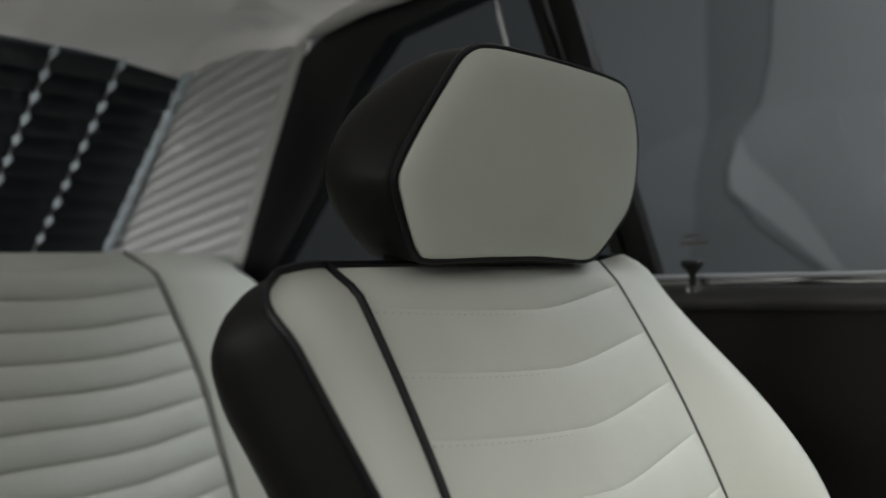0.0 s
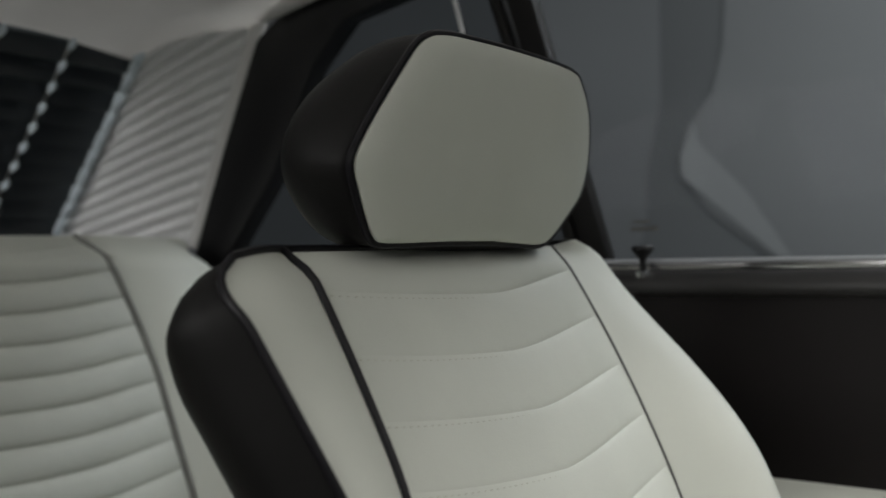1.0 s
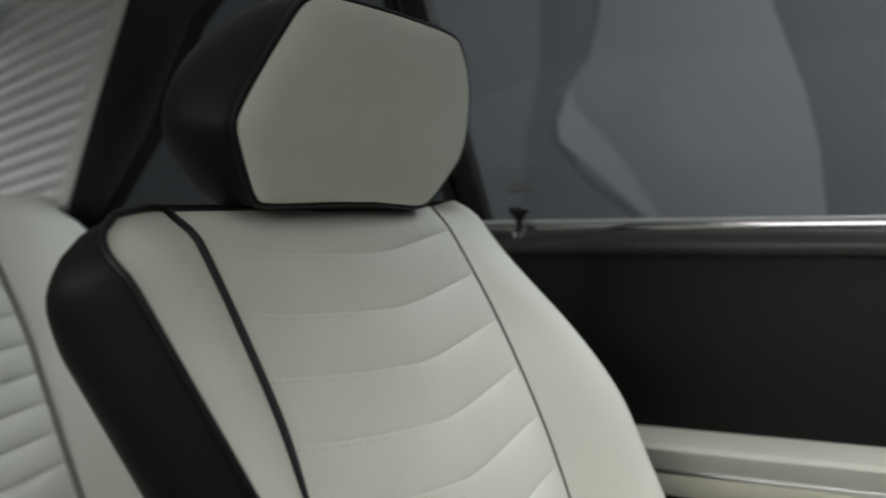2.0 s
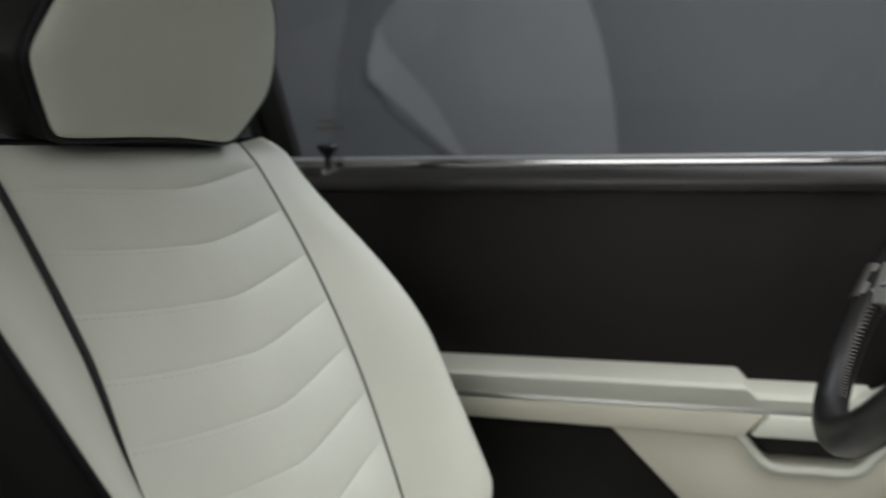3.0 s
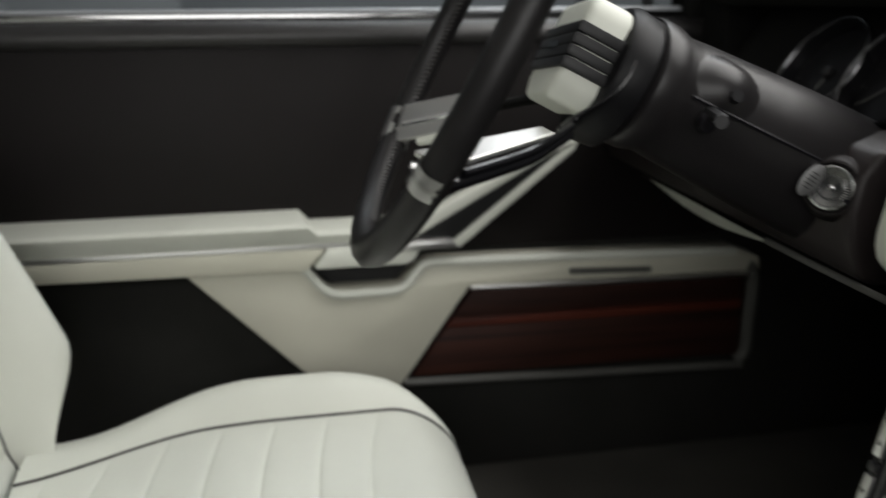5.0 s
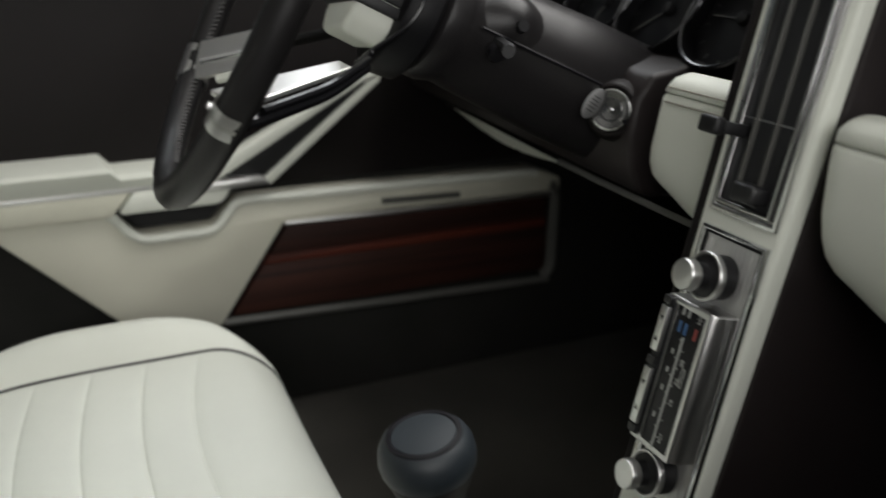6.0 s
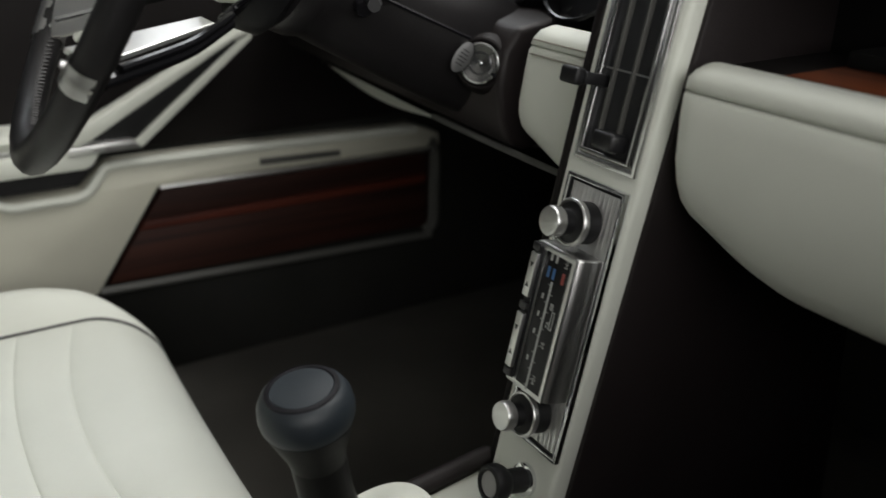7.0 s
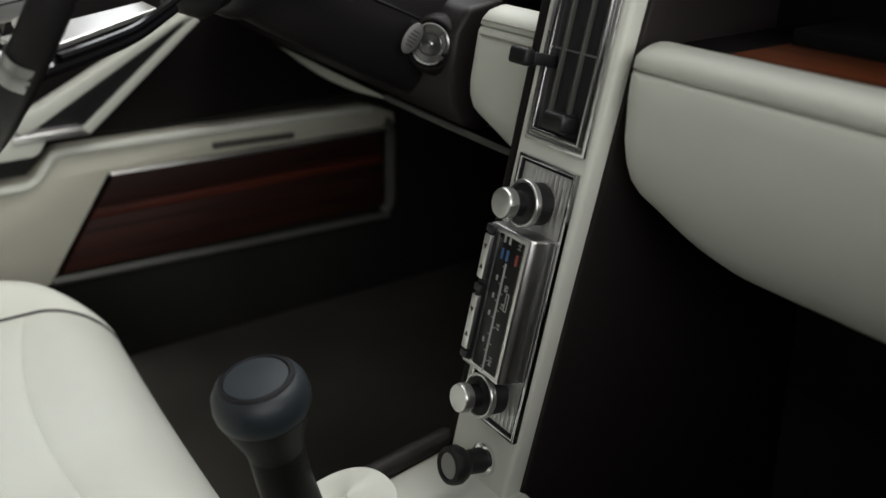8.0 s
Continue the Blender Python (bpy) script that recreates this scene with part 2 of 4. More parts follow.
def lathe(profile, m, n=24):
    """A turned body: (radius, height) along the z axis of the pose m."""
    bm = bmesh.new()
    rings = []
    for r, h in profile:
        rings.append([bm.verts.new(m @ V3((r * math.cos(2 * math.pi * k / n), r * math.sin(2 * math.pi * k / n), h))) for k in range(n)])
    for a, b in zip(rings, rings[1:]):
        for k in range(n):
            bm.faces.new((a[k], a[(k + 1) % n], b[(k + 1) % n], b[k]))
    bm.faces.new(rings[0][::-1])
    bm.faces.new(rings[-1])
    bmesh.ops.recalc_face_normals(bm, faces=bm.faces)
    return bm


def local_block(m, sx, sy, sz, width=0.0, at=(0, 0, 0), segments=2):
    bm = block(at[0] - sx / 2, at[0] + sx / 2, at[1] - sy / 2, at[1] + sy / 2, at[2] - sz / 2, at[2] + sz / 2, width, segments)
    bm.transform(m)
    return bm


def frame_bm(m, sx, sy, wide, deep, width=0.0):
    """A rectangular frame, sx by sy outside, standing deep along z of m."""
    bm = bmesh.new()
    loops = []
    for ex, z in ((0, 0), (0, deep), (wide, deep), (wide, 0)):
        loops.append([bm.verts.new(V3((sgx * (sx / 2 - ex), sgy * (sy / 2 - ex), z))) for sgx, sgy in ((-1, -1), (1, -1), (1, 1), (-1, 1))])
    for i in range(4):
        a, b = loops[i], loops[(i + 1) % 4]
        for k in range(4):
            bm.faces.new((a[k], a[(k + 1) % 4], b[(k + 1) % 4], b[k]))
    bmesh.ops.recalc_face_normals(bm, faces=bm.faces)
    bevel(bm, width)
    bm.transform(m)
    return bm


def writing(text, m, size, mat, parent, name="lettering"):
    cu = bpy.data.curves.new(name, "FONT")
    cu.body, cu.size, cu.align_x, cu.align_y, cu.extrude = text, size, "CENTER", "CENTER", 0.0001
    tmp = bpy.data.objects.new(name, cu)
    me = bpy.data.meshes.new_from_object(tmp)
    bpy.data.objects.remove(tmp)
    me.transform(m)
    me.materials.append(mat)
    ob = new(name, me)
    ob.parent = parent
    if parent in ROOTS:
        ob.matrix_parent_inverse = ROOTS[parent].inverted()
    return ob


def lerp(a, b, t):
    return a + (b - a) * t


def ease(a, b, x):
    t = min(max((x - a) / (b - a), 0), 1)
    return t * t * (3 - 2 * t)

# ---- the setting: studio, car shell ----
solid("ground", block(-7, 7, -7, 8, -0.42, -0.32), STUDIO_GREY, "grey painted studio floor under the car", "floor", "structure")
for nm, b in (("wall_left", (-7, 7, 5.0, 5.1, -0.32, 4.4)), ("wall_right", (-7, 7, -5.1, -5.0, -0.32, 4.4)),
              ("wall_front", (6.9, 7, -5.0, 5.0, -0.32, 4.4)), ("wall_rear", (-7, -6.9, -5.0, 5.0, -0.32, 4.4))):
    solid(nm, block(*b), STUDIO_GREY, "plain grey painted studio wall", "wall", "structure")
solid("ceiling", block(-7, 7, -5.1, 5.1, 4.4, 4.5), STUDIO_GREY, "plain grey studio ceiling", "ceiling", "structure")

FLOOR_Z = -0.02
solid("floor", block(-1.6, 1.15, -0.42, 1.03, FLOOR_Z - 0.03, FLOOR_Z, 0.005), CARPET, "dark brown-grey carpet on the cabin floor", "floor", "structure")
solid("firewall", block(0.98, 1.02, -0.42, 1.03, FLOOR_Z, 0.52), FOOTWELL, "black felt-lined footwell bulkhead", "bulkhead", "structure")
solid("wall_rear_shelf", block(-1.62, -1.14, -0.42, 1.0, FLOOR_Z, 0.60, 0.01), FOOTWELL, "black bulkhead behind the rear seat", "bulkhead", "structure")


def roof_pt(x, y):
    s = (y - 0.305) / 0.72
    return V3((x, y, 1.075 - 0.044 * abs(s) ** 3 - 0.136 * ease(-0.75, -1.35, x) ** 1.3 - 0.06 * ease(0.1, 0.5, x)))


roof = sheet(lambda x, y: roof_pt(x, y), span(-1.24, 0.42, 28), span(-0.40, 1.0, 20))
bmesh.ops.solidify(roof, geom=roof.faces[:], thickness=-0.02)
solid("ceiling_headliner", roof, GREY_LINER, "taut pale grey cloth headliner", "headliner", "structure")

# pleated cloth over the rear pillar
def pillar_pt(u, v):
    a = V3((-1.52, 0.938, 0.637)).lerp(V3((-1.21, 0.900, 0.951)), v)
    b = V3((-1.215, 1.018, 0.637)).lerp(V3((-1.040, 1.013, 0.998)), v)
    p = a.lerp(b, u)
    w = v * 13 - 3.3 * u
    puff = 0.011 * abs(math.sin(math.pi * w)) ** 0.6 * ease(0, 0.06, u) * ease(1, 0.9, u)
    p += V3((0.45, -0.85, 0)) * (puff + 0.02 * math.sin(math.pi * u))
    return p


pillar_trim = thing("pillar_trim", (-1.3, 0.95, 0.63), "pleated pale grey cloth trim on the rear roof pillar", "pillar trim", kind="structure")
part("pleated_cloth", sheet(pillar_pt, span(0, 1, 24), span(0, 1.1, 120)), LIT_PLEAT_CLOTH, pillar_trim)
part("edge_binding", tube([pillar_pt(1, v) + V3((0.004, -0.004, 0)) for v in span(0, 1, 14)] + [V3((-0.99, 1.0, 1.0)), V3((-0.9, 0.995, 1.012)), V3((-0.75, 0.99, 1.018)), V3((-0.4, 0.985, 1.02))], 0.012, 8), GREY_LINER, pillar_trim, "rolled grey cloth edge")

# side structure: belt, frames, glass
win = thing("window_1", (-0.05, 1.03, 0.6), "smoked side window of the door in a dark frame", "window", kind="structure")
pane = part("pane", prism([(-0.50, 0.585), (0.60, 0.585), (0.585, 0.70), (0.38, 1.0), (-0.60, 1.0)], on_y, 1.035, 1.039), GLASS, win, "thin smoked glass")
pane.visible_shadow = False
part("frame_rear", prism([(-0.455, 0.59), (-0.487, 0.59), (-0.615, 1.01), (-0.575, 1.01)], on_y, 1.018, 1.045, 0.004), BLACK_LEATHER, win)
part("frame_seal", prism([(-0.487, 0.59), (-0.505, 0.59), (-0.64, 1.01), (-0.625, 1.01)], on_y, 1.014, 1.05, 0.004), BLACK_LEATHER, win)
part("frame_top", prism([(-0.62, 0.995), (0.34, 0.995), (0.33, 1.02), (-0.62, 1.02)], on_y, 1.016, 1.046, 0.004), BLACK_PLASTIC, win)
part("frame_front", prism([(0.582, 0.585), (0.580, 0.70), (0.36, 1.01), (0.42, 1.01), (0.70, 0.72), (0.70, 0.585)], on_y, 1.0, 1.05, 0.006), MATT_BLACK, win, "black front pillar trim")
part("vent_bar", prism([(0.536, 0.59), (0.548, 0.59), (0.536, 0.80), (0.524, 0.80)], on_y, 1.022, 1.034, 0.002), BLACK_PLASTIC, win, "thin black divider bar")
part("etched_mark", block(-0.432, -0.410, 1.0335, 1.0345, 0.6465, 0.6500), RIM_GREY, win)
part("etched_mark", block(-0.435, -0.40, 1.0335, 1.0345, 0.637, 0.642), RIM_GREY, win)

qwin = thing("window_2", (-0.8, 1.02, 0.6), "dark-framed rear quarter window beside the back seat", "window", kind="structure")
qp = part("pane", prism([(-1.16, 0.60), (-0.51, 0.60), (-0.64, 1.0), (-0.92, 1.0), (-1.06, 0.93)], on_y, 1.035, 1.039), DARK_GLASS, qwin, "dark smoked glass")
qp.visible_shadow = False
part("frame", prism([(-1.215, 0.60), (-1.06, 0.955), (-0.99, 0.995), (-0.86, 1.02), (-0.64, 1.02), (-0.64, 1.0), (-0.86, 0.965), (-0.93, 0.90), (-1.02, 0.74), (-1.14, 0.60)], on_y, 1.005, 1.045, 0.006), BLACK_PLASTIC, qwin, "wide black window trim")
part("chrome_edge", tube([(-0.665, 1.03, 0.90), (-0.69, 1.03, 1.0)], 0.004), CHROME, qwin, "narrow bright metal edge")
solid("wall_left_quarter", block(-1.6, -0.50, 1.0, 1.05, FLOOR_Z, 0.60, 0.012), DARK, "dark leather panel beside the rear seat", "side panel", "structure")
solid("wall_right_quarter", prism([(-1.62, FLOOR_Z), (-0.50, FLOOR_Z), (-0.50, 0.60), (-0.60, 1.0), (-0.68, 0.99), (-0.64, 0.71), (-1.62, 0.71)], on_y, -0.44, -0.40, 0.01), DARK, "dark side panel and roof pillar beside the rear seat", "side panel", "structure")
solid("door_2", block(-0.495, 0.98, -0.44, -0.405, FLOOR_Z, 0.575, 0.012), FOOTWELL, "dark passenger door closing the cabin", "car door", "structure")
# added flat shapes standing in for the paler and darker tones beyond the glass
solid("backdrop_grey_shape", prism([(-0.95, 1.9), (-0.965, 1.53), (-0.98, 1.33), (-1.02, 1.17), (-1.12, 1.05), (-1.15, 0.90), (-1.05, 0.75), (-0.84, 0.58), (-0.62, 0.36), (-0.5, -0.32), (-0.20, -0.32), (-0.205, 0.58), (-0.226, 0.79), (-0.27, 0.99), (-0.35, 1.22), (-0.48, 1.6), (-0.6, 1.9)], on_y, 3.222, 3.231, 0.002), STUDIO_PALE, "flat grey shape with a curved outline beyond the window", "studio board", "structure")
solid("backdrop_pale_shape", prism([(-1.091, 1.065), (-1.140, 0.955), (-1.137, 0.872), (-0.822, 0.592), (-0.70, 0.49), (-0.65, 0.49), (-0.762, 0.573), (-0.899, 0.798), (-1.075, 0.995)], on_y, 3.212, 3.2205), STUDIO_STRIP, "flat paler strip along the edge of the grey shape", "studio board", "structure")
solid("backdrop_dark_shape", prism([(-1.20, 1.95), (-1.215, 1.5), (-1.22, 1.16), (-1.28, 0.90), (-1.29, 0.72), (-1.34, 0.50), (-1.45, -0.32), (-0.45, -0.32), (-0.45, 0.6), (-0.85, 1.95)], on_y, 3.234, 3.26, 0.004), STUDIO_DARK, "flat dark grey shape with a curved outline beyond the window", "studio cloth", "structure")

# outside mirror on the driver's door
mirror = thing("door_mirror", (0.47, 1.06, 0.60), "black-framed outside mirror on a bright metal foot beyond the door glass", "car mirror")
mm = axes((0.545, 1.13, 0.655), (-0.86, -0.5, 0.0), (0.5, -0.86, 0))
MIRROR = [(-0.062, 0.070), (-0.056, 0.005), (-0.036, -0.026), (-0.014, -0.036), (0.070, -0.037), (0.084, -0.024), (0.084, 0.062), (0.072, 0.076), (-0.050, 0.078)]
mirror_shell = part("housing", prism(MIRROR, lambda a, b, c: mm @ V3((a * (1 + 2 * min(c, 0)), b * (1 + 2 * min(c, 0)), c)), -0.045, -0.004, 0.004, 3), BLACK_PLASTIC, mirror, "black mirror housing")
part("rim", tube([mm @ V3((a, b, 0)) for a, b in MIRROR], 0.0052, 8, True), BLACK_PLASTIC, mirror_shell)
part("mirror_glass", prism(MIRROR, lambda a, b, c: mm @ V3((a * 0.97, b * 0.97, c)), -0.003, 0.0), CHROME, mirror_shell, "mirror glass")
part("foot", prism([(0.468, 0.598), (0.496, 0.598), (0.502, 0.618), (0.490, 0.632)], on_y, 1.055, 1.12, 0.004), DARK_CHROME, mirror, "bright metal foot")

# rear window with its slatted blind
def rear_pt(y, s, off=0.0):
    return V3((-1.50, y, 0.643)).lerp(V3((-1.205, y, 0.949)), s) + V3((0.70, 0, -0.70)) * off


rear = thing("window_3", (-1.5, 0.3, 0.64), "rear window darkened by a slatted blind", "window", kind="structure")
rp = part("pane", sheet(lambda y, s: rear_pt(y, s, -0.06), span(-0.3, 0.93, 4), span(-0.02, 1.02, 4)), GLASS, rear, "dark rear glass")
rp.visible_shadow = False
blind = thing("window_blind", (-1.5, 0.3, 0.64), "black slatted blind with bright beaded ladder tapes across the rear window", "window blind")
NS = 11
for i in range(NS):
    s = (i + 0.5) / NS
    c = rear_pt(0.3, s)
    slat = bmesh.new()
    prof = [V3((0.70, 0, 0.72)) * a + V3((0.70, 0, -0.70)) * b for a, b in ((-0.0125, 0.016), (-0.006, 0.005), (0.004, -0.003), (0.0125, -0.009))]
    rows = []
    for y in (-0.30, 0.12, 0.5, 0.899 + 0.018 * (1 - s)):
        rows.append([slat.verts.new(V3((c.x, y, c.z)) + q) for q in prof])
    for a, b in zip(rows, rows[1:]):
        for k in range(3):
            slat.faces.new((a[k], a[k + 1], b[k + 1], b[k]))
    bmesh.ops.solidify(slat, geom=slat.faces[:], thickness=0.0025)
    sl = part("slat", slat, BODY_PAINT, blind)
    # added tube whose paler colour draws the lit edge of the slat
    part("slat_lit_edge", tube([V3((c.x, y, c.z)) + prof[3] for y in (-0.30, 0.3, 0.899 + 0.018 * (1 - s))], 0.0030, 6), SLAT_LIT_EDGE, sl, "slat edge painted paler for the light along it")
for y0 in (0.470, 0.572, 0.673, 0.780):
    tape = part("ladder_tape", tube([rear_pt(y0, s, 0.012) for s in span(0, 1, 6)], 0.0022, 6), SATIN, blind)
    for i in range(NS):
        s = (i + 0.98) / NS
        part("bead", lathe([(0.002, -0.013), (0.0078, -0.001), (0.0078, 0.001), (0.002, 0.011)], axes(rear_pt(y0, s, 0.016), (0.7, 0, 0.7)), 4), BEAD, tape)
edge = part("edge_strip", tube([rear_pt(0.899 + 0.018 * (1 - s), s, 0.012) for s in span(0, 1, 8)], 0.0085, 6), BEAD, blind, "bright metal edge strip")
for i in range(NS):
    s = (i + 0.98) / NS
    part("bead", lathe([(0.002, -0.013), (0.0078, -0.001), (0.0078, 0.001), (0.002, 0.011)], axes(rear_pt(0.899 + 0.018 * (1 - s), s, 0.016), (0.7, 0, 0.7)), 4), BEAD, edge)

# ---- driver's door ----
door = thing("door_1", (0.1, 1.0, FLOOR_Z), "dark leather car door with ivory armrest and wood map pocket", "car door", kind="structure")
part("upper_panel", block(-0.50, 0.98, 1.0, 1.02, 0.30, 0.572, 0.004), DARK, door, "smooth dark leather upper panel")
part("lower_panel", block(-0.50, 0.98, 1.004, 1.02, FLOOR_Z, 0.30, 0.004), FOOTWELL, door, "black carpeted lower panel")
part("belt_roll", prism([(1.012, 0.589), (1.004, 0.5885), (0.996, 0.5855), (0.990, 0.580), (0.987, 0.573), (0.988, 0.566), (0.992, 0.561), (1.012, 0.556)], lambda a, b, c: V3((c, a, b)), -0.50, 0.70, 0.003), BELT_LEATHER, door, "padded dark leather roll under the glass", 60)
part("belt_trim", block(-0.49, 0.66, 1.0125, 1.020, 0.5885, 0.5975, 0.0008), DARK_CHROME, door, "polished metal strip along the glass")
part("belt_lip", tube([(-0.49, 1.0175, 0.5995), (0.66, 1.0175, 0.6000)], 0.0032, 8), LIP_METAL, door, "pale metal lip against the glass")
pin = part("lock_pin", lathe([(0.004, -0.02), (0.004, 0.012), (0.005, 0.016), (0.013, 0.026), (0.013, 0.029), (0.011, 0.031)], axes((-0.407, 1.0, 0.588), (0, 0, 1), (1, 0, 0)), 16), BLACK_PLASTIC, door, "black flared lock button")
part("collar", lathe([(0.009, -0.004), (0.009, 0.002), (0.006, 0.004)], axes((-0.407, 1.0, 0.586), (0, 0, 1), (1, 0, 0)), 16), CHROME, pin)

# armrest: padded top, ridge, inlaid metal line, lower flank
part("armrest_top", prism([(1.003, 0.3635), (0.972, 0.362), (0.950, 0.3565), (0.9450, 0.3525), (0.9565, 0.3285), (1.003, 0.3285)], lambda a, b, c: V3((c + 0.9 * (0.361 - b) * (c > 0), a, b)), -0.42, 0.083, 0.0016), WHITE, door, "ivory leather armrest pad", 18)
part("armrest_step", prism([(1.003, 0.350), (0.966, 0.349), (0.956, 0.3455), (0.9508, 0.3405), (0.9567, 0.3285), (1.003, 0.3285)], on_x, 0.07, 0.218, 0.0016), WHITE, door, "ivory leather armrest end", 18)
part("armrest_inlay", block(-0.42, 0.262, 0.9540, 1.0, 0.3235, 0.3286, 0.0006), SATIN, door, "metal line let into the armrest")
part("armrest_flank", prism([(-0.42, 0.3236), (0.110, 0.3236), (0.086, 0.296), (-0.42, 0.302)], on_y, 0.9535, 1.003, 0.002), CREAM, door, "cream leather lower flank")
# the funnel-shaped support with its grip recess and the long pocket rim
sup = part("armrest_support", prism([(-0.062, 0.299), (0.085, 0.297), (0.112, 0.266), (0.204, 0.266), (0.236, 0.296), (0.66, 0.288), (0.70, 0.272), (0.70, 0.252), (0.293, 0.259), (0.202, 0.128), (0.10, 0.128), (0.085, 0.150)], on_y, 0.968, 1.006, 0.004), CREAM, door, "cream funnel-shaped support under the armrest")
part("grip_rim", tube(smooth_line([(0.078, 0.966, 0.300), (0.088, 0.966, 0.291), (0.115, 0.966, 0.262), (0.16, 0.966, 0.260), (0.203, 0.966, 0.262), (0.225, 0.966, 0.284), (0.240, 0.966, 0.294), (0.30, 0.967, 0.293), (0.45, 0.968, 0.2895), (0.66, 0.968, 0.2835)], 4), 0.0062, 10), WHITE, sup, "rolled ivory edge of the grip")
part("grip_bar", prism([(0.094, 0.300), (0.112, 0.3235), (0.232, 0.3235), (0.216, 0.301), (0.208, 0.298), (0.10, 0.298)], on_y, 0.949, 0.975, 0.004), WHITE, door, "ivory pull grip")
part("grip_hollow", prism([(0.088, 0.298), (0.116, 0.268), (0.202, 0.268), (0.230, 0.298)], on_y, 0.992, 1.004), BLACK_PLASTIC, door, "black grip hollow")
# diagonal strut
part("strut_upper", prism([(0.185, 0.341), (0.226, 0.357), (0.412, 0.449), (0.426, 0.443), (0.399, 0.4335), (0.240, 0.3445), (0.218, 0.3320), (0.20, 0.326)], on_y, 0.947, 0.972, 0.003), WHITE, door, "ivory diagonal strut")
part("strut_inlay", prism([(0.222, 0.3305), (0.240, 0.3435), (0.398, 0.4330), (0.408, 0.428), (0.272, 0.326)], on_y, 0.955, 0.972, 0.001), BLACK_PLASTIC, door, "black ribbed inlay")
part("strut_lower", prism([(0.262, 0.320), (0.408, 0.434), (0.425, 0.443), (0.420, 0.432), (0.275, 0.316)], on_y, 0.949, 0.972, 0.002), WHITE, door, "narrow ivory strut edge")
part("strut_foot", prism([(0.190, 0.3265), (0.264, 0.3285), (0.275, 0.316), (0.190, 0.316)], on_y, 0.946, 0.974, 0.002), SATIN, door, "bright metal foot of the strut")
# wood pocket
part("pocket_back", prism([(0.210, 0.133), (0.297, 0.252), (0.690, 0.249), (0.690, 0.122)], on_y, 0.990, 1.004), BLACK_PLASTIC, door)
for i, (z0, z1) in enumerate(((0.1365, 0.2005), (0.2009, 0.2125), (0.2129, 0.2505))):
    xa = 0.209 + (z0 - 0.128) * 0.70
    xb = 0.209 + (z1 - 0.128) * 0.70
    part("wood_plank", prism([(xa + 0.003, z0), (xb + 0.003, z1), (0.682, z1 - 0.004), (0.682, z0 - 0.008 + 0.003 * i)], on_y, 0.976, 0.992, 0.0012), RED_WOOD if i == 1 else WOOD, door, "red-brown grained wood inlay")
part("pocket_rim", tube(smooth_line([(0.683, 0.972, 0.262), (0.687, 0.972, 0.260), (0.690, 0.972, 0.254), (0.694, 0.972, 0.235), (0.692, 0.972, 0.18), (0.690, 0.972, 0.135), (0.678, 0.972, 0.121)], 5), 0.0085, 8), RIM_GREY, door, "grey end of the pocket frame")
part("pocket_sill", tube([(0.205, 0.968, 0.133), (0.45, 0.968, 0.124), (0.685, 0.968, 0.116)], 0.0055, 8), RIM_GREY, door, "grey sill under the wood")
part("pocket_line", tube([(0.293, 0.967, 0.257), (0.45, 0.967, 0.253), (0.685, 0.967, 0.249)], 0.0035, 8), SATIN, door, "metal line above the wood")
part("pocket_slot", prism([(0.425, 0.2745), (0.54, 0.2695), (0.54, 0.261), (0.425, 0.2655)], on_y, 0.9655, 0.975, 0.001), RIM_GREY, door, "dark slot in the pocket rim")

# ---- driver's seat ----
YC = 0.575
LEAN = radians(22.5)
SV = V3((-math.sin(LEAN), 0, math.cos(LEAN)))
SN = V3((math.cos(LEAN), 0, math.sin(LEAN)))
SO = V3((-0.210, YC, 0.20))
VTOP = 0.459


def seat_at(u, v, d):
    return SO + SV * v + SN * d + V3((0, u, 0))


def pipe(v, side):
    """Half width of the quilted panel."""
    return 0.174 - 0.003 * ease(0.33, 0.45, v) - 0.004 * ease(0.24, 0.12, v) if side > 0 else 0.174 + 0.005 * ease(0.32, 0.24, v) + 0.010 * ease(0.435, 0.462, v)


def half(v, side):
    """Half width of the backrest."""
    w = (0.250 + 0.012 * ease(0.44, 0.30, v) if side > 0 else 0.261 - 0.27 * min(max(0.42 - v, 0), 0.20)) + 0.004 * ease(0.20, 0.10, v) - 0.095 * ease(0.06, -0.04, v) ** 1.2
    wide, lo, r = (0.085, 0.434, 0.028) if side > 0 else (0.030, 0.424, 0.0372)
    if v > lo:
        w -= wide * (1 - math.sqrt(max(1 - ((v - lo) / r) ** 2, 0)))
    return w


def swell(v):
    return 0.021 * math.sin(math.pi * min(max(v / VTOP, 0), 1)) ** 0.8 - 0.006 - 0.004 * ease(0.43, 0.462, v)


def crest(v):
    return 0.004 + 0.070 * ease(0.48, 0.20, v) - 0.046 * ease(0.06, -0.035, v)


def panel_d(s, v):
    return swell(v) - 0.010 * (1 - s * s) * ease(0.47, 0.36, v)


def bolster_d(s, v, side=1):
    k = 0.70
    c = crest(v) if side > 0 else 0.020 - 0.013 * ease(0.40, 0.462, v)
    c = max(c, swell(v) + 0.003)
    if side < 0:
        return lerp(swell(v), c, s) + 0.004 * math.sin(math.pi * s)
    if s < k:
        return lerp(swell(v), c, math.sin(math.pi / 2 * s / k) ** 1.2)
    return c - (0.014 if side > 0 else 0.007) * ((s - k) / (1 - k)) ** 2


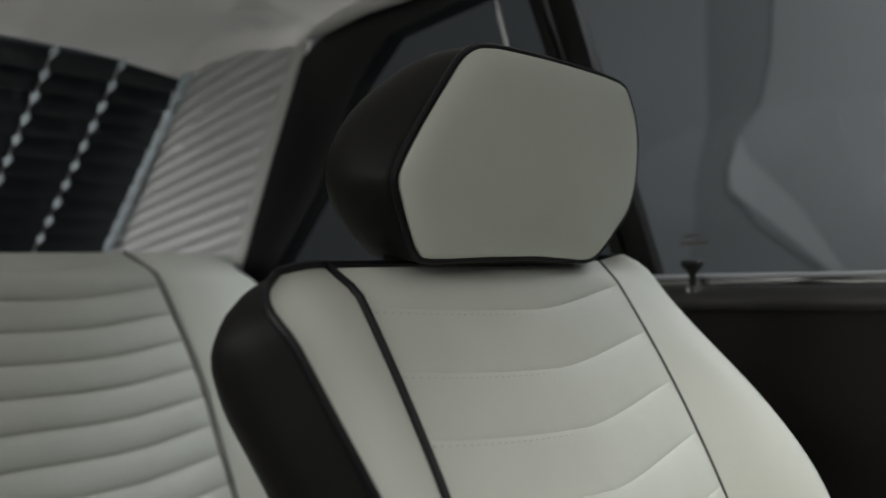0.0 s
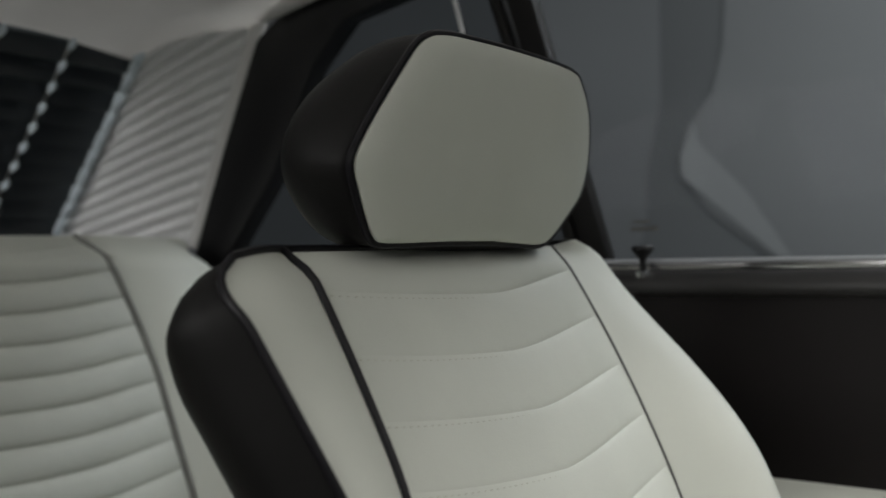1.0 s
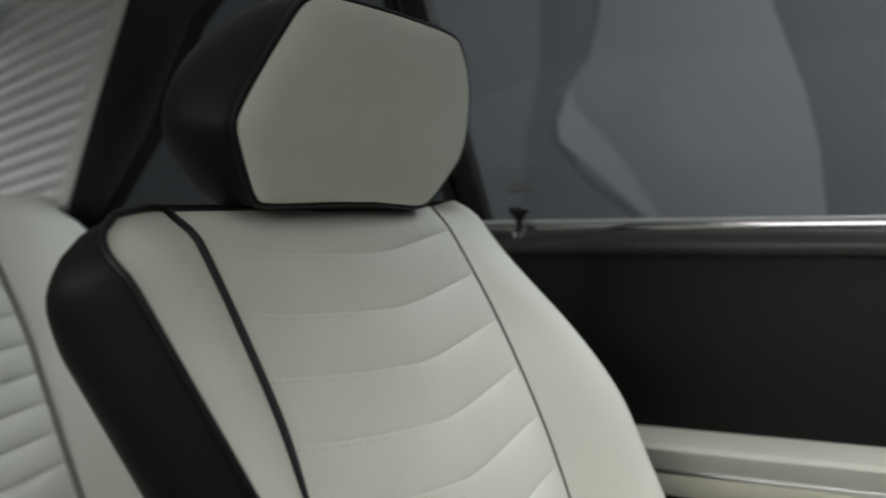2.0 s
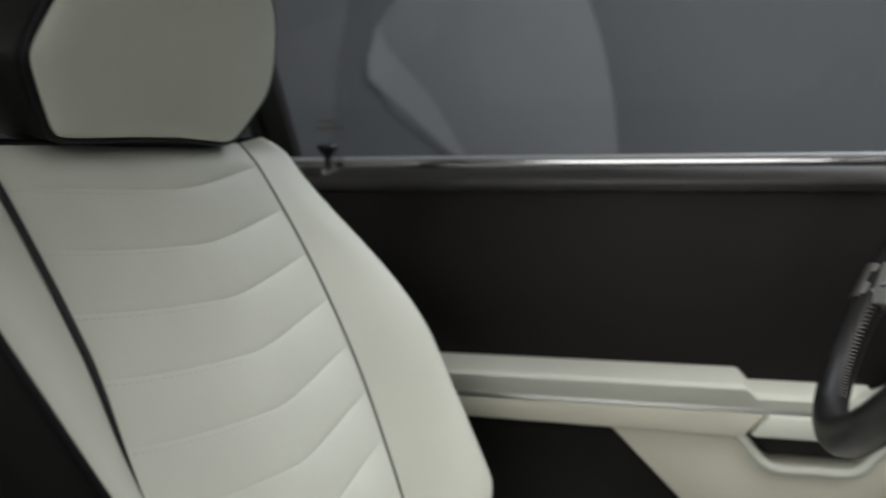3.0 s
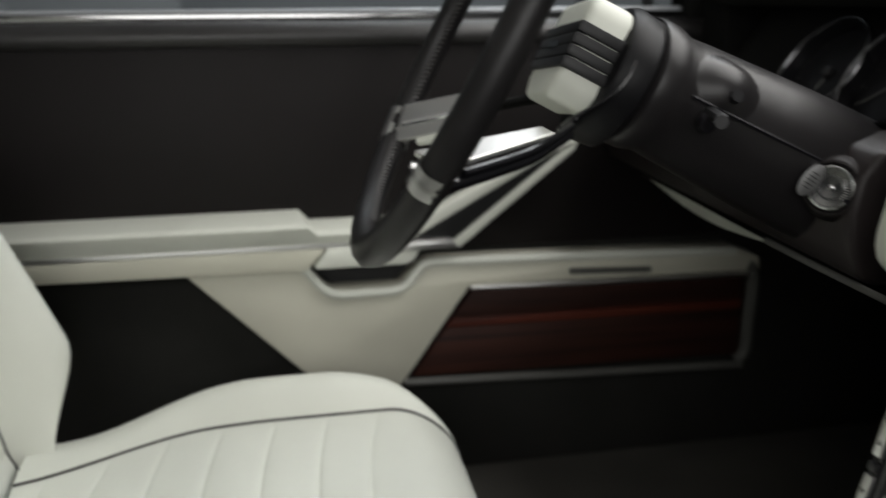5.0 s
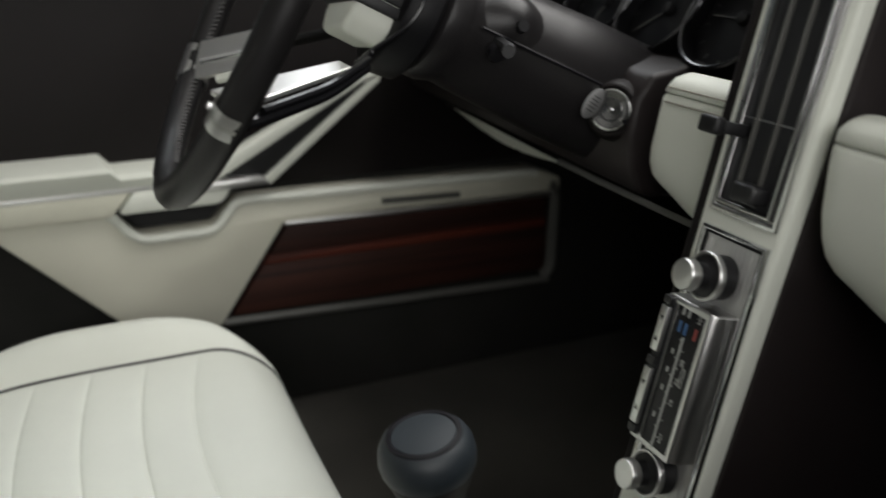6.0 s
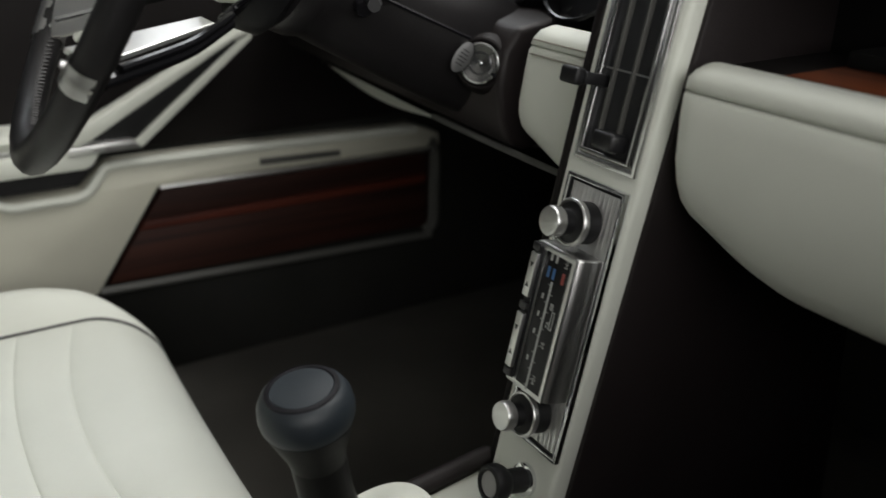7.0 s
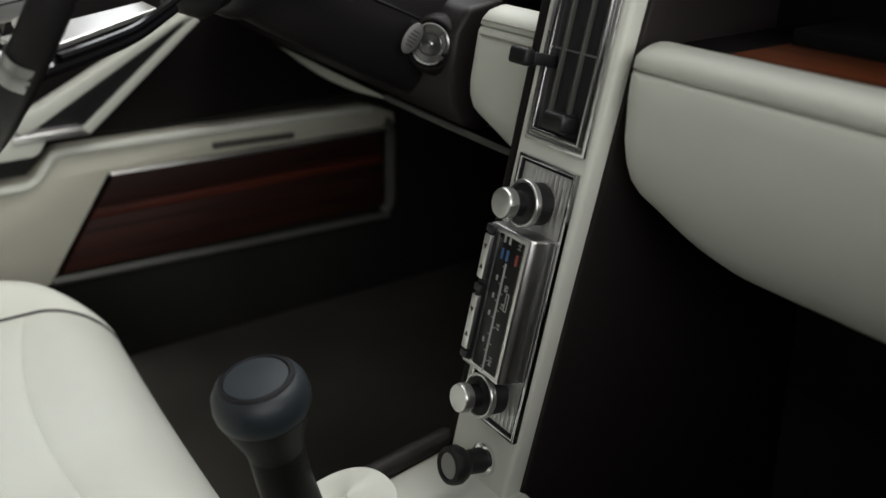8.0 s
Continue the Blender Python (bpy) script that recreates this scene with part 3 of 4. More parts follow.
def seam_v(s, k):
    near, low, far = 0.428 - 0.0432 * k, 0.4165 - 0.0482 * k, 0.431 - 0.0478 * k
    if s < 0.15:
        t = (s + 1) / 1.15
        return lerp(near, low, t * (1.35 - 0.35 * t))
    t = (s - 0.15) / 0.85
    return lerp(low, far, t * t * (2.1 - 1.1 * t))


def drop(s, v, side):
    """How far the outer top corner hangs below the middle."""
    return 0.011 * s * ease(0.40, VTOP, v) if side < 0 else 0.0


seat = thing("driver_seat", (-0.05, YC, FLOOR_Z), "ivory leather bucket seat with black sides, piping and headrest", "car seat")
us = span(-1, 1, 29)
for k in range(11):
    def channel(s, t, k=k):
        hi = VTOP if k == 0 else seam_v(s, k - 1)
        lo = seam_v(s, k)
        v = lerp(lo, hi, t)
        puff = (0.0014 + 0.0030 * ease(-0.3, 0.8, s)) * max(4 * t * (1 - t), 0) ** 0.7
        return seat_at(s * pipe(v, s), v, panel_d(s, v) + puff * (1 - abs(s) ** 8))
    ch = part("back_channel", sheet(channel, us, [0, 0.03, 0.08, 0.16, 0.28, 0.42, 0.58, 0.72, 0.84, 0.92, 0.97, 1]), WHITE, seat)
    if 0 < k < 6:
        st = bmesh.new()
        for i in range(44):
            s0 = lerp(-0.94, 0.94, i / 43)
            v0 = seam_v(s0, k - 1) - 0.0035
            bit = local_block(Matrix.LocRotScale(seat_at(s0 * pipe(v0, s0), v0, panel_d(s0, v0) + 0.0004), Euler((0, -LEAN, 0)), None), 0.0008, 0.0026, 0.0006)
            tmp = bpy.data.meshes.new("tmp")
            bit.to_mesh(tmp)
            bit.free()
            st.from_mesh(tmp)
            bpy.data.meshes.remove(tmp)
        part("stitching", st, THREAD, ch)
vs = span(-0.03, VTOP, 60)
for side in (-1, 1):
    def wing(s, v, side=side):
        return seat_at(side * lerp(pipe(v, side), half(v, side), s), v - drop(s, v, side), bolster_d(s, v, side))
    part("back_bolster", sheet(wing, span(0, 1, 16), vs), WHITE, seat)
    part("inner_piping", tube([seat_at(side * pipe(v, side), v, panel_d(1, v) + (0.002 if side < 0 else 0.0006)) for v in vs], (lambda q: 0.0003 + 0.0024 * ease(0.50, 0.70, q)) if side < 0 else 0.0013, 8), PIPING if side < 0 else GREY_PIPING, seat, "black leather piping" if side < 0 else "thin grey piping")
    part("outer_piping", tube([seat_at(side * half(v, side), v - drop(1, v, side), bolster_d(1, v, side) + 0.001) for v in vs], 0.0026, 8), PIPING, seat, "black leather piping")

    def flank(s, v, side=side):
        w, d = half(v, side), bolster_d(1, v, side)
        return seat_at(side * (w + (0.011 + 0.007 * ease(VTOP, 0.40, v)) * math.sin(math.pi * min(s * 1.3, 1)) - 0.05 * ease(0.6, 1, s) ** 2), v - drop(1, v, side) - 0.013 * s * ease(0.36, VTOP, v), lerp(d, -0.074 + 0.030 * ease(0.38, VTOP, v), s))
    part("side_panel", sheet(flank, span(0, 1, 10), vs), BLACK_LEATHER, seat, "black leather side panel")
part("back_shell", sheet(lambda u, v: seat_at(u * (half(v, u) - 0.05), v, -0.074 + 0.030 * ease(0.38, VTOP, v) - 0.02 * (1 - u * u)), span(-1, 1, 12), vs), BLACK_LEATHER, seat, "black leather back")


def crown(s, t):
    """The rolled top edge, from the front seam over to the back."""
    full, p = half(VTOP, s), pipe(VTOP, s)
    u = s * lerp(full, full - 0.05, t)
    out = min(max((abs(s) * full - p) / (full - p), 0), 1)
    d0 = bolster_d(out, VTOP, s) if out else panel_d(s * full / p, VTOP)
    return seat_at(u, VTOP - drop(out, VTOP, s) - 0.013 * t * out ** 2 + 0.009 * math.sin(math.pi * t) ** 0.8, lerp(d0, -0.046, t))


part("top_piping", tube([crown(s, 0.0) + SV * 0.001 for s in span(-1, 0.4, 40)], 0.0026, 8), PIPING, seat, "black leather piping")
part("top_roll", sheet(crown, span(-1, 1, 40), span(0, 1, 10)), BLACK_LEATHER, seat, "black leather top edge")

# headrest
HEAD = [(0.010, 0.003), (0.050, 0.001), (0.088, 0.000), (0.108, 0.007), (0.130, 0.024), (0.153, 0.045), (0.160, 0.069), (0.154, 0.096), (0.143, 0.120), (0.124, 0.142), (0.100, 0.1525), (0.010, 0.153),
        (-0.068, 0.150), (-0.095, 0.1475), (-0.111, 0.143), (-0.126, 0.131), (-0.146, 0.100), (-0.163, 0.066), (-0.1665, 0.052), (-0.160, 0.037), (-0.149, 0.018), (-0.140, 0.006), (-0.125, 0.002), (-0.055, 0.003)]
RING = [(p.x, p.y) for p in smooth_line([(a, b, 0) for a, b in HEAD + HEAD[:1]], 3)[:-1]]
HC = 0.07


def head_at(a, b, d):
    return V3((-0.374 + 0.16 * b + d, YC + 0.021 + a * 1.03 + 0.009 * ease(0.05, 0.13, b), 0.6200 + b * 1.01))


def head_ring(bm, scale, d, lift=0.0, soft=0.0):
    out = []
    for a, b in RING:
        q = math.atan2((b - HC) / 0.082, a / 0.160)
        a, b = lerp(a, 0.163 * math.cos(q), soft), lerp(b, HC + 0.084 * math.sin(q), soft)
        out.append(bm.verts.new(head_at(a * scale, HC + (b - HC) * scale + lift, d)))
    return out


def stitch_rings(bm, rings, cap0=False, cap1=False):
    n = len(rings[0])
    for r0, r1 in zip(rings, rings[1:]):
        for k in range(n):
            bm.faces.new((r0[k], r0[(k + 1) % n], r1[(k + 1) % n], r1[k]))
    if cap0:
        bm.faces.new(rings[0][::-1])
    if cap1:
        bm.faces.new(rings[-1])
    bmesh.ops.recalc_face_normals(bm, faces=bm.faces)
    return bm


hb = bmesh.new()
shell = part("headrest", stitch_rings(hb, [head_ring(hb, s, d, l, q) for s, d, l, q in ((0.99, -0.004, 0, 0), (1.008, -0.010, 0, 0.1), (1.035, -0.022, 0.001, 0.35), (1.05, -0.038, 0.002, 0.6), (1.04, -0.052, 0.002, 0.75), (1.0, -0.066, 0.002, 0.9), (0.92, -0.077, 0.002, 1), (0.80, -0.085, 0.0, 1), (0.62, -0.091, 0, 1), (0.3, -0.095, 0, 1))], True, True), BLACK_LEATHER, seat, "black leather headrest body", 70)
hb = bmesh.new()
part("headrest_face", stitch_rings(hb, [head_ring(hb, s, d) for s, d in ((0.99, -0.006), (0.972, 0.001), (0.93, 0.004), (0.8, 0.0065), (0.6, 0.0085), (0.35, 0.0095), (0.12, 0.010))], False, True), WHITE, shell, "smooth ivory leather front")
part("headrest_piping", tube([head_at(a * 0.99, HC + (b - HC) * 0.99, -0.002) for a, b in RING], 0.0027, 8, True), PIPING, shell, "black piping round the front")
# cushion
XF, XB = 0.232, -0.20
CP = 0.178


def cushion_at(x, y):
    """Top of the cushion."""
    z = 0.186 + 0.012 * ease(XB, 0.05, x)
    r = 0.075
    if x > XF - r:
        q = min((x - (XF - r)) / r, 1)
        z -= r * (1 - math.sqrt(max(1 - q * q, 0)))
    return V3((x, y, z))


def cush_half(x):
    return 0.262 - 0.03 * ease(-0.02, XB, x) - 0.075 * ease(0.12, XF, x) ** 2


def cush_pipe(x, side=1):
    return (CP + 0.005 if side > 0 else 0.222) - 0.014 * ease(0.15, XF, x) - 0.066 * ease(-0.02, XB - 0.04, x)


def cush_seam(u, k):
    """Where the k-th cross seam lies."""
    return -0.170 + 0.0525 * k - 0.020 * (1 - u * u) - (0.02 * (1 - u * u) * max(k - 5, 0) * 0.3)


NCH = 8
for k in range(NCH):
    def rib(u, t, k=k):
        x0 = XB if k == 0 else cush_seam(u, k - 1)
        x1 = XF if k == NCH - 1 else cush_seam(u, k)
        x = min(lerp(x0, x1, t), XF)
        p = cushion_at(x, YC + u * cush_pipe(x, u))
        p.z += 0.0028 * max(4 * t * (1 - t), 0) ** 0.45 * (1 - abs(u) ** 8) - 0.008 * (1 - u * u)
        return p
    part("cushion_channel", sheet(rib, span(-1, 1, 25), [0, 0.03, 0.09, 0.2, 0.35, 0.5, 0.65, 0.8, 0.88, 0.94, 0.97, 1]), WHITE, seat)
xs = [XB, *span(-0.18, XF - 0.075, 24), *span(XF - 0.07, XF, 12)]
for side in (-1, 1):
    def side_wing(x, s, side=side):
        u = lerp(cush_pipe(x, side), cush_half(x), s)
        h = 0.026 * ease(-0.16, 0.02, x) * ease(XF, XF - 0.14, x)
        z = (h + 0.012) * math.sin(math.pi * 0.75 * s) - 0.012 * s - 0.018 * s ** 4
        return cushion_at(x, YC + side * u) + V3((0, 0, z))
    part("cushion_bolster", sheet(side_wing, xs, span(0, 1, 16)), WHITE, seat)
    part("cushion_piping", tube([cushion_at(x, YC + side * cush_pipe(x, side)) + V3((0, 0, 0.0013)) for x in xs], 0.0016, 8), GREY_PIPING, seat, "dark grey piping")

    def cush_flank(x, s, side=side):
        top = side_wing(x, 1.0)
        return V3((x, top.y + side * 0.008 * math.sin(math.pi * s), lerp(top.z, 0.04, s)))
    part("cushion_side", sheet(cush_flank, xs, span(0, 1, 6)), BLACK_LEATHER, seat, "black leather cushion side")
part("cushion_front", sheet(lambda u, s: V3((XF - 0.03 * s * s, YC + u * lerp(cush_half(XF), cush_half(XF) - 0.01, s), lerp(cushion_at(XF, YC).z - (0.008 * (1 - (u * 1.2) ** 2) if abs(u) < 0.83 else 0), 0.04, s))), span(-1, 1, 24), span(0, 1, 8)), WHITE, seat)
part("seat_base", block(-0.24, 0.15, YC - 0.18, YC + 0.18, FLOOR_Z, 0.07, 0.01), BLACK_PLASTIC, seat, "black seat base")

# ---- rear seat ----
rs = thing("rear_seat", (-1.0, 0.5, FLOOR_Z), "ivory leather rear bench with horizontal quilted channels", "rear seat")


def rear_at(y, h, d=0.0):
    """h: height along the leaning back."""
    return V3((-1.10 + 0.42 * (0.64 - h) + d, y, h))


RTOP = 0.654


def rp(h):
    """Where the piping runs, as far as the bench's middle."""
    return 0.786 - 0.034 * max((h - 0.45) / 0.20, 0) ** 1.5 - 0.305


def rear_d(y, h):
    return -0.05 * ease(0.606, RTOP, h) ** 2


def rear_seam(y, k):
    q = abs(y - 0.305)
    return RTOP - 0.025 - 0.038 * k + 0.013 * ease(0.31, 0.475, q) + 0.003 * ease(0.29, 0.19, q)


for k in range(12):
    def rchan(u, t, k=k):
        y = 0.305 + u * 0.45
        hi = RTOP if k == 0 else rear_seam(y, k - 1)
        h = lerp(rear_seam(y, k), hi, t)
        y = 0.305 + u * rp(h)
        return rear_at(y, h, rear_d(y, h) + 0.0065 * max(4 * t * (1 - t), 0) ** 0.6 * ease(1, 0.93, abs(u)))
    part("back_channel", sheet(rchan, span(-1, 1, 44), span(0, 1, 11)), WHITE, rs)


for side in (1, -1):
    def rwing(s, h, side=side):
        y = 0.305 + side * lerp(rp(h), 0.65, s)
        return rear_at(y, h - 0.026 * s ** 3, rear_d(y, h) + 0.03 * math.sin(math.pi * 0.8 * s) - 0.03 * s ** 4)
    part("back_bolster", sheet(rwing, span(0, 1, 16), span(0.18, RTOP, 40)), WHITE, rs)
    part("piping", tube([rear_at(0.305 + side * rp(h), h, rear_d(0, h) + 0.001) for h in span(0.18, RTOP, 30)], 0.0045, 8), PALE_PIPING, rs, "dark grey piping")
part("top_roll", block(-1.22, -1.145, -0.345, 0.955, 0.50, 0.652, 0.02, 3), WHITE, rs)
part("seat_pad", block(-1.05, -0.62, -0.33, 0.93, 0.05, 0.22, 0.04, 4), WHITE, rs)
# ---- steering wheel ----
TILT = radians(27.5)
wheel_up = V3((math.sin(TILT), 0, math.cos(TILT)))
wheel_n = V3((-math.cos(TILT), 0, math.sin(TILT)))
WR = 0.178
wm = Matrix((V3((0, -1, 0)), wheel_up, wheel_n)).transposed().to_4x4()
turn = pose(0, 0, 0, 0, 0, -6)
wm = turn @ wm
WC = V3((0.116, YC + 0.005, 0.431)) + (turn.to_3x3() @ wheel_up) * WR
wm.translation = WC
wheel = thing("steering_wheel", WC, "black leather steering wheel with dished bright metal spokes", "steering wheel")


def rim_pt(deg, r=WR, z=0.0):
    a = radians(deg)
    return wm @ V3((r * math.sin(a), -r * math.cos(a), z))


rim = part("rim", tube([rim_pt(a) for a in span(0, 352.5, 48)], 0.0115, 14, True, 1.12), RIM_LEATHER, wheel, "stitched black leather rim")
lace = bmesh.new()
for a in span(8, 352, 230):
    if abs(a - 60) < 5 or abs(a - 305) < 5:
        continue
    c = rim_pt(a, WR - 0.0122)
    d = (rim_pt(a + 2.6, WR - 0.0122, 0.004) - c)
    tb = tube([c - d * 0.22 - wm.to_3x3() @ V3((0, 0, 0.003)), c + d * 0.22], 0.0010, 4)
    tmp = bpy.data.meshes.new("tmp")
    tb.to_mesh(tmp)
    tb.free()
    lace.from_mesh(tmp)
    bpy.data.meshes.remove(tmp)
tagged(part("lacing", lace, LACE, rim, "dark lacing on the inside of the rim"), kind="stuff")
HUBZ = -0.089
for ang in (60, 305):
    a = radians(ang)
    out = V3((math.sin(a), -math.cos(a), 0))
    tan = V3((math.cos(a), math.sin(a), 0)) * (1 if ang < 180 else -1)
    p0 = out * (WR - 0.010)
    p1 = out * 0.046 + V3((0, 0.002, HUBZ - 0.012)) if ang < 180 else out * 0.042 + V3((0, 0.018, HUBZ - 0.004))
    ax = (p1 - p0).normalized()
    tw = radians(70) if ang < 180 else radians(8)
    tan = tan * math.cos(tw) + ax.cross(tan) * math.sin(tw)
    bm = bmesh.new()
    vs8 = []
    top = 0.3 if ang < 180 else 1
    reach = 0.74 if ang < 180 else 0.52
    for p, wd in ((p0, 0.019), (p0.lerp(p1, reach), 0.0095 if ang < 180 else 0.018)):
        n = ax.cross(tan) * (1 if ang < 180 else -1)
        vs8.append([bm.verts.new(wm @ (p + tan * s * wd + n * h)) for s, h in ((-1, 0), (top, 0), (top, -0.004), (-1, -0.004))])
    stitch_rings(bm, vs8, True, True)
    bevel(bm, 0.001)
    sp = part("spoke", bm, SATIN, wheel, "flat polished metal spoke", 4)
    if ang > 180:
        # matt black stands for the dark reflection on the spoke's inner half
        part("spoke_dark_half", tube([wm @ p0.lerp(p1, 0.50), wm @ p0.lerp(p1, 0.75), wm @ p1], 0.012, 10, False, 0.4), MATT_BLACK, sp, "inner half of the spoke, its dark reflection painted black")
        part("spoke_tab", tube([wm @ (p0.lerp(p1, 0.16) - tan * 0.0215), wm @ (p0.lerp(p1, 0.44) - tan * 0.0215)], 0.0042, 8), WHITE, sp, "pale tab under the spoke")
        part("spoke_slot", tube([wm @ (p0.lerp(p1, 0.04) - tan * 0.003 + n * (-0.0044)), wm @ (p0.lerp(p1, 0.48) - tan * 0.003 + n * (-0.0044))], 0.0030, 6), CHROME, sp, "bright raised line")
    if ang < 180:
        low = smooth_line([(0.146, -0.0905, -0.0105), (0.112, -0.070, -0.043), (0.086, -0.0545, -0.0655), (0.054, -0.0305, -0.089)], 4)
        part("spoke_edge", tube([wm @ q for q in low], 0.0046, 10), LACQUER, sp, "black lacquered spoke edge")
        part("spoke_rib", tube([wm @ (q + V3((0.002, 0.006, 0.001))) for q in low[1:]], 0.0030, 8), LACQUER, sp, "black lacquered inner edge")
    if ang:
        wide = 2.8 if ang < 180 else 5.6
        k0, k1 = (-20, 175) if ang < 180 else (-40, 320)

        def sleeve(k, q, ang=ang, grow=0.0122):
            r = grow * (1 + 0.10 * abs(math.sin(radians(k))))
            return rim_pt(ang + q, WR + r * math.cos(radians(k)), r * math.sin(radians(k)))
        clamp_bm = sheet(sleeve, span(k0, k1, 20), span(-wide, wide, 7))
        bmesh.ops.solidify(clamp_bm, geom=clamp_bm.faces[:], thickness=0.0008)
        cl = part("clamp", clamp_bm, POLISHED if ang < 180 else SATIN, wheel, "bright metal clamp on the rim", 40)
        if ang < 180:
            ridge = sheet(lambda k, q: sleeve(k, q, 60, 0.0128), span(k0, k1, 20), (-0.5, -0.2, 0.2, 0.5))
            bmesh.ops.solidify(ridge, geom=ridge.faces[:], thickness=0.0006)
            part("clamp_ridge", ridge, SATIN, cl, "", 40)
            part("clamp_tab", local_block(axes(rim_pt(ang + 0.6, WR - 0.001, 0.0140), wm.to_3x3() @ V3((0, 0, 1))), 0.006, 0.005, 0.004, 0.001), SATIN, cl)
hubm = wm @ Matrix.Translation((0, 0.020, HUBZ)) @ Matrix.Rotation(radians(7), 4, "Z") @ Matrix.Diagonal((0.92, 0.86, 0.84, 1.0))
hub_out = [(-0.034, -0.046), (0.034, -0.046), (0.046, -0.030), (0.048, 0.0), (0.046, 0.038), (0.038, 0.049), (-0.038, 0.049), (-0.046, 0.038), (-0.048, 0.0), (-0.046, -0.030)]
part("pad", prism(hub_out, lambda a, b, c: hubm @ V3((a * (1 - 2.2 * max(c - 0.03, 0)), b * (1 - 2.2 * max(c - 0.024, 0)), c)), -0.012, 0.030, 0.006, 3), WHITE, wheel, "ivory leather pad")
for i in range(4):
    y = -0.0140 + 0.0105 * i
    part("horn_rib", local_block(hubm, 0.101, 0.0097, 0.048, 0.0016, (0, y, 0.009)), BLACK_PLASTIC, wheel, "black horn bar")
part("badge", local_block(hubm, 0.018, 0.006, 0.003, 0.0008, (0, 0.002, 0.034)), RUBBER, wheel)
part("boss", lathe([(0.054, -0.046), (0.062, -0.040), (0.064, -0.020), (0.060, -0.012), (0.050, -0.008)], hubm, 40), GLOSS_BLACK, wheel, "glossy black hub dish")
part("dish_lip", tube([wm @ q for q in smooth_line([(0.056, -0.0310, -0.0820), (0.0462, -0.0190, -0.0902), (0.0532, -0.0078, -0.0953), (0.0590, 0.0055, -0.1016), (0.0606, 0.0218, -0.1058), (0.0580, 0.0360, -0.1060)], 4)], lambda q: 0.0032 - 0.0022 * q, 8), LACQUER, wheel, "lacquered lip of the hub dish")

# ---- steering column ----
col = thing("steering_column", (0.42, YC, 0.55), "dark leather-covered steering column cowl with control stalks", "steering column")
ca = WC + (wm.to_3x3() @ V3((0, 0.026, HUBZ - 0.034)))
cb = V3((0.60, YC + 0.002, 0.424))
cm = axes(ca, cb - ca, (0, 1, 0))
ln = (cb - ca).length
part("cowl", lathe([(0.046, 0.0), (0.050, 0.004), (0.050, 0.022), (0.0475, 0.03), (0.049, 0.045), (0.052, 0.09), (0.056, 0.15), (0.062, ln)], cm, 32), COWL, col, "dark leather cowl", 50)
part("cowl_ring", lathe([(0.0498, 0.002), (0.0512, 0.005), (0.0512, 0.018), (0.050, 0.022)], cm, 32), COWL, col)
part("cowl_seam", tube([cm @ V3((-0.0522 - 0.03 * (z - 0.05), 0.004, z)) for z in (0.03, 0.08, 0.13, 0.2)], 0.0016, 6), PIPING, col)
s1 = part("stalk", tube([cm @ V3((-0.045, 0.0, 0.05)), cm @ V3((-0.075, -0.004, 0.045)), cm @ V3((-0.10, -0.008, 0.03))], 0.005, 8), BLACK_PLASTIC, col, "black control stalk")
part("stalk_knob", lathe([(0.005, 0), (0.0072, 0.003), (0.0075, 0.010), (0.006, 0.013), (0.002, 0.0135)], axes(cm @ V3((-0.047, -0.006, 0.050)), cm.to_3x3() @ V3((-0.9, -0.3, -0.2))), 14), PIPING, s1)


def boss_pt(a, z):
    """A soft swelling that grows out of the cowl."""
    r = lerp(0.0475, 0.049, (z - 0.03) / 0.015) if z < 0.045 else lerp(0.049, 0.052, (z - 0.045) / 0.045)
    q = min(math.hypot((a - radians(152)) * r / 0.030, (z - 0.058) / 0.030), 1)
    r += 0.0092 * (1 - q * q) ** 1.6 - 0.0006
    return cm @ V3((r * math.cos(a), r * math.sin(a), z))


part("stalk_boss", sheet(boss_pt, span(radians(112), radians(192), 28), span(0.024, 0.090, 24)), COWL, col, "swelling round the stalk", 80)
part("stalk", tube([cm @ V3((-0.047, 0.014, 0.061)), cm @ V3((-0.059, 0.018, 0.059))], 0.005, 8), DIAL_BLACK, col, "black control stalk")
part("stalk", tube([cm @ V3((0.045, 0.0, 0.05)), cm @ V3((0.12, -0.01, 0.03))], 0.005, 8), BLACK_PLASTIC, col, "black control stalk")

# ---- dashboard ----
dash = thing("dashboard", (0.6, 0.3, 0.4), "dark leather dashboard with ivory padded band", "dashboard")
pad_prof = [(0.545, 0.403), (0.500, 0.397), (0.484, 0.404), (0.474, 0.425), (0.470, 0.455), (0.476, 0.485), (0.490, 0.503), (0.53, 0.509), (0.62, 0.509), (0.62, 0.403)]
part("knee_pad", prism(pad_prof, on_x_dash := (lambda a, b, c: V3((a, c, b + 0.012 * ease(0.45, 1.0, c)))), 0.482, 1.0, 0.006, 3), KNEE_LEATHER, dash, "dark leather knee pad", 50)
part("pad_seam", tube([(0.4685, y, 0.466 + 0.012 * ease(0.45, 1.0, y)) for y in span(0.485, 0.99, 8)], 0.0022, 6), PIPING, dash)
strip = sheet(lambda y, q: V3((0.489 + 0.004 * q, y, 0.3965 + 0.012 * ease(0.45, 1.0, y) - q * (0.0015 + 0.0125 * math.sin(math.pi * min(max((0.90 - y) / 0.30, 0), 1)) ** 1.2))), span(0.60, 0.90, 24), span(0, 1, 5))
bmesh.ops.solidify(strip, geom=strip.faces[:], thickness=0.004)
part("lower_strip", strip, WHITE, dash, "tapered ivory edge under the knee pad")
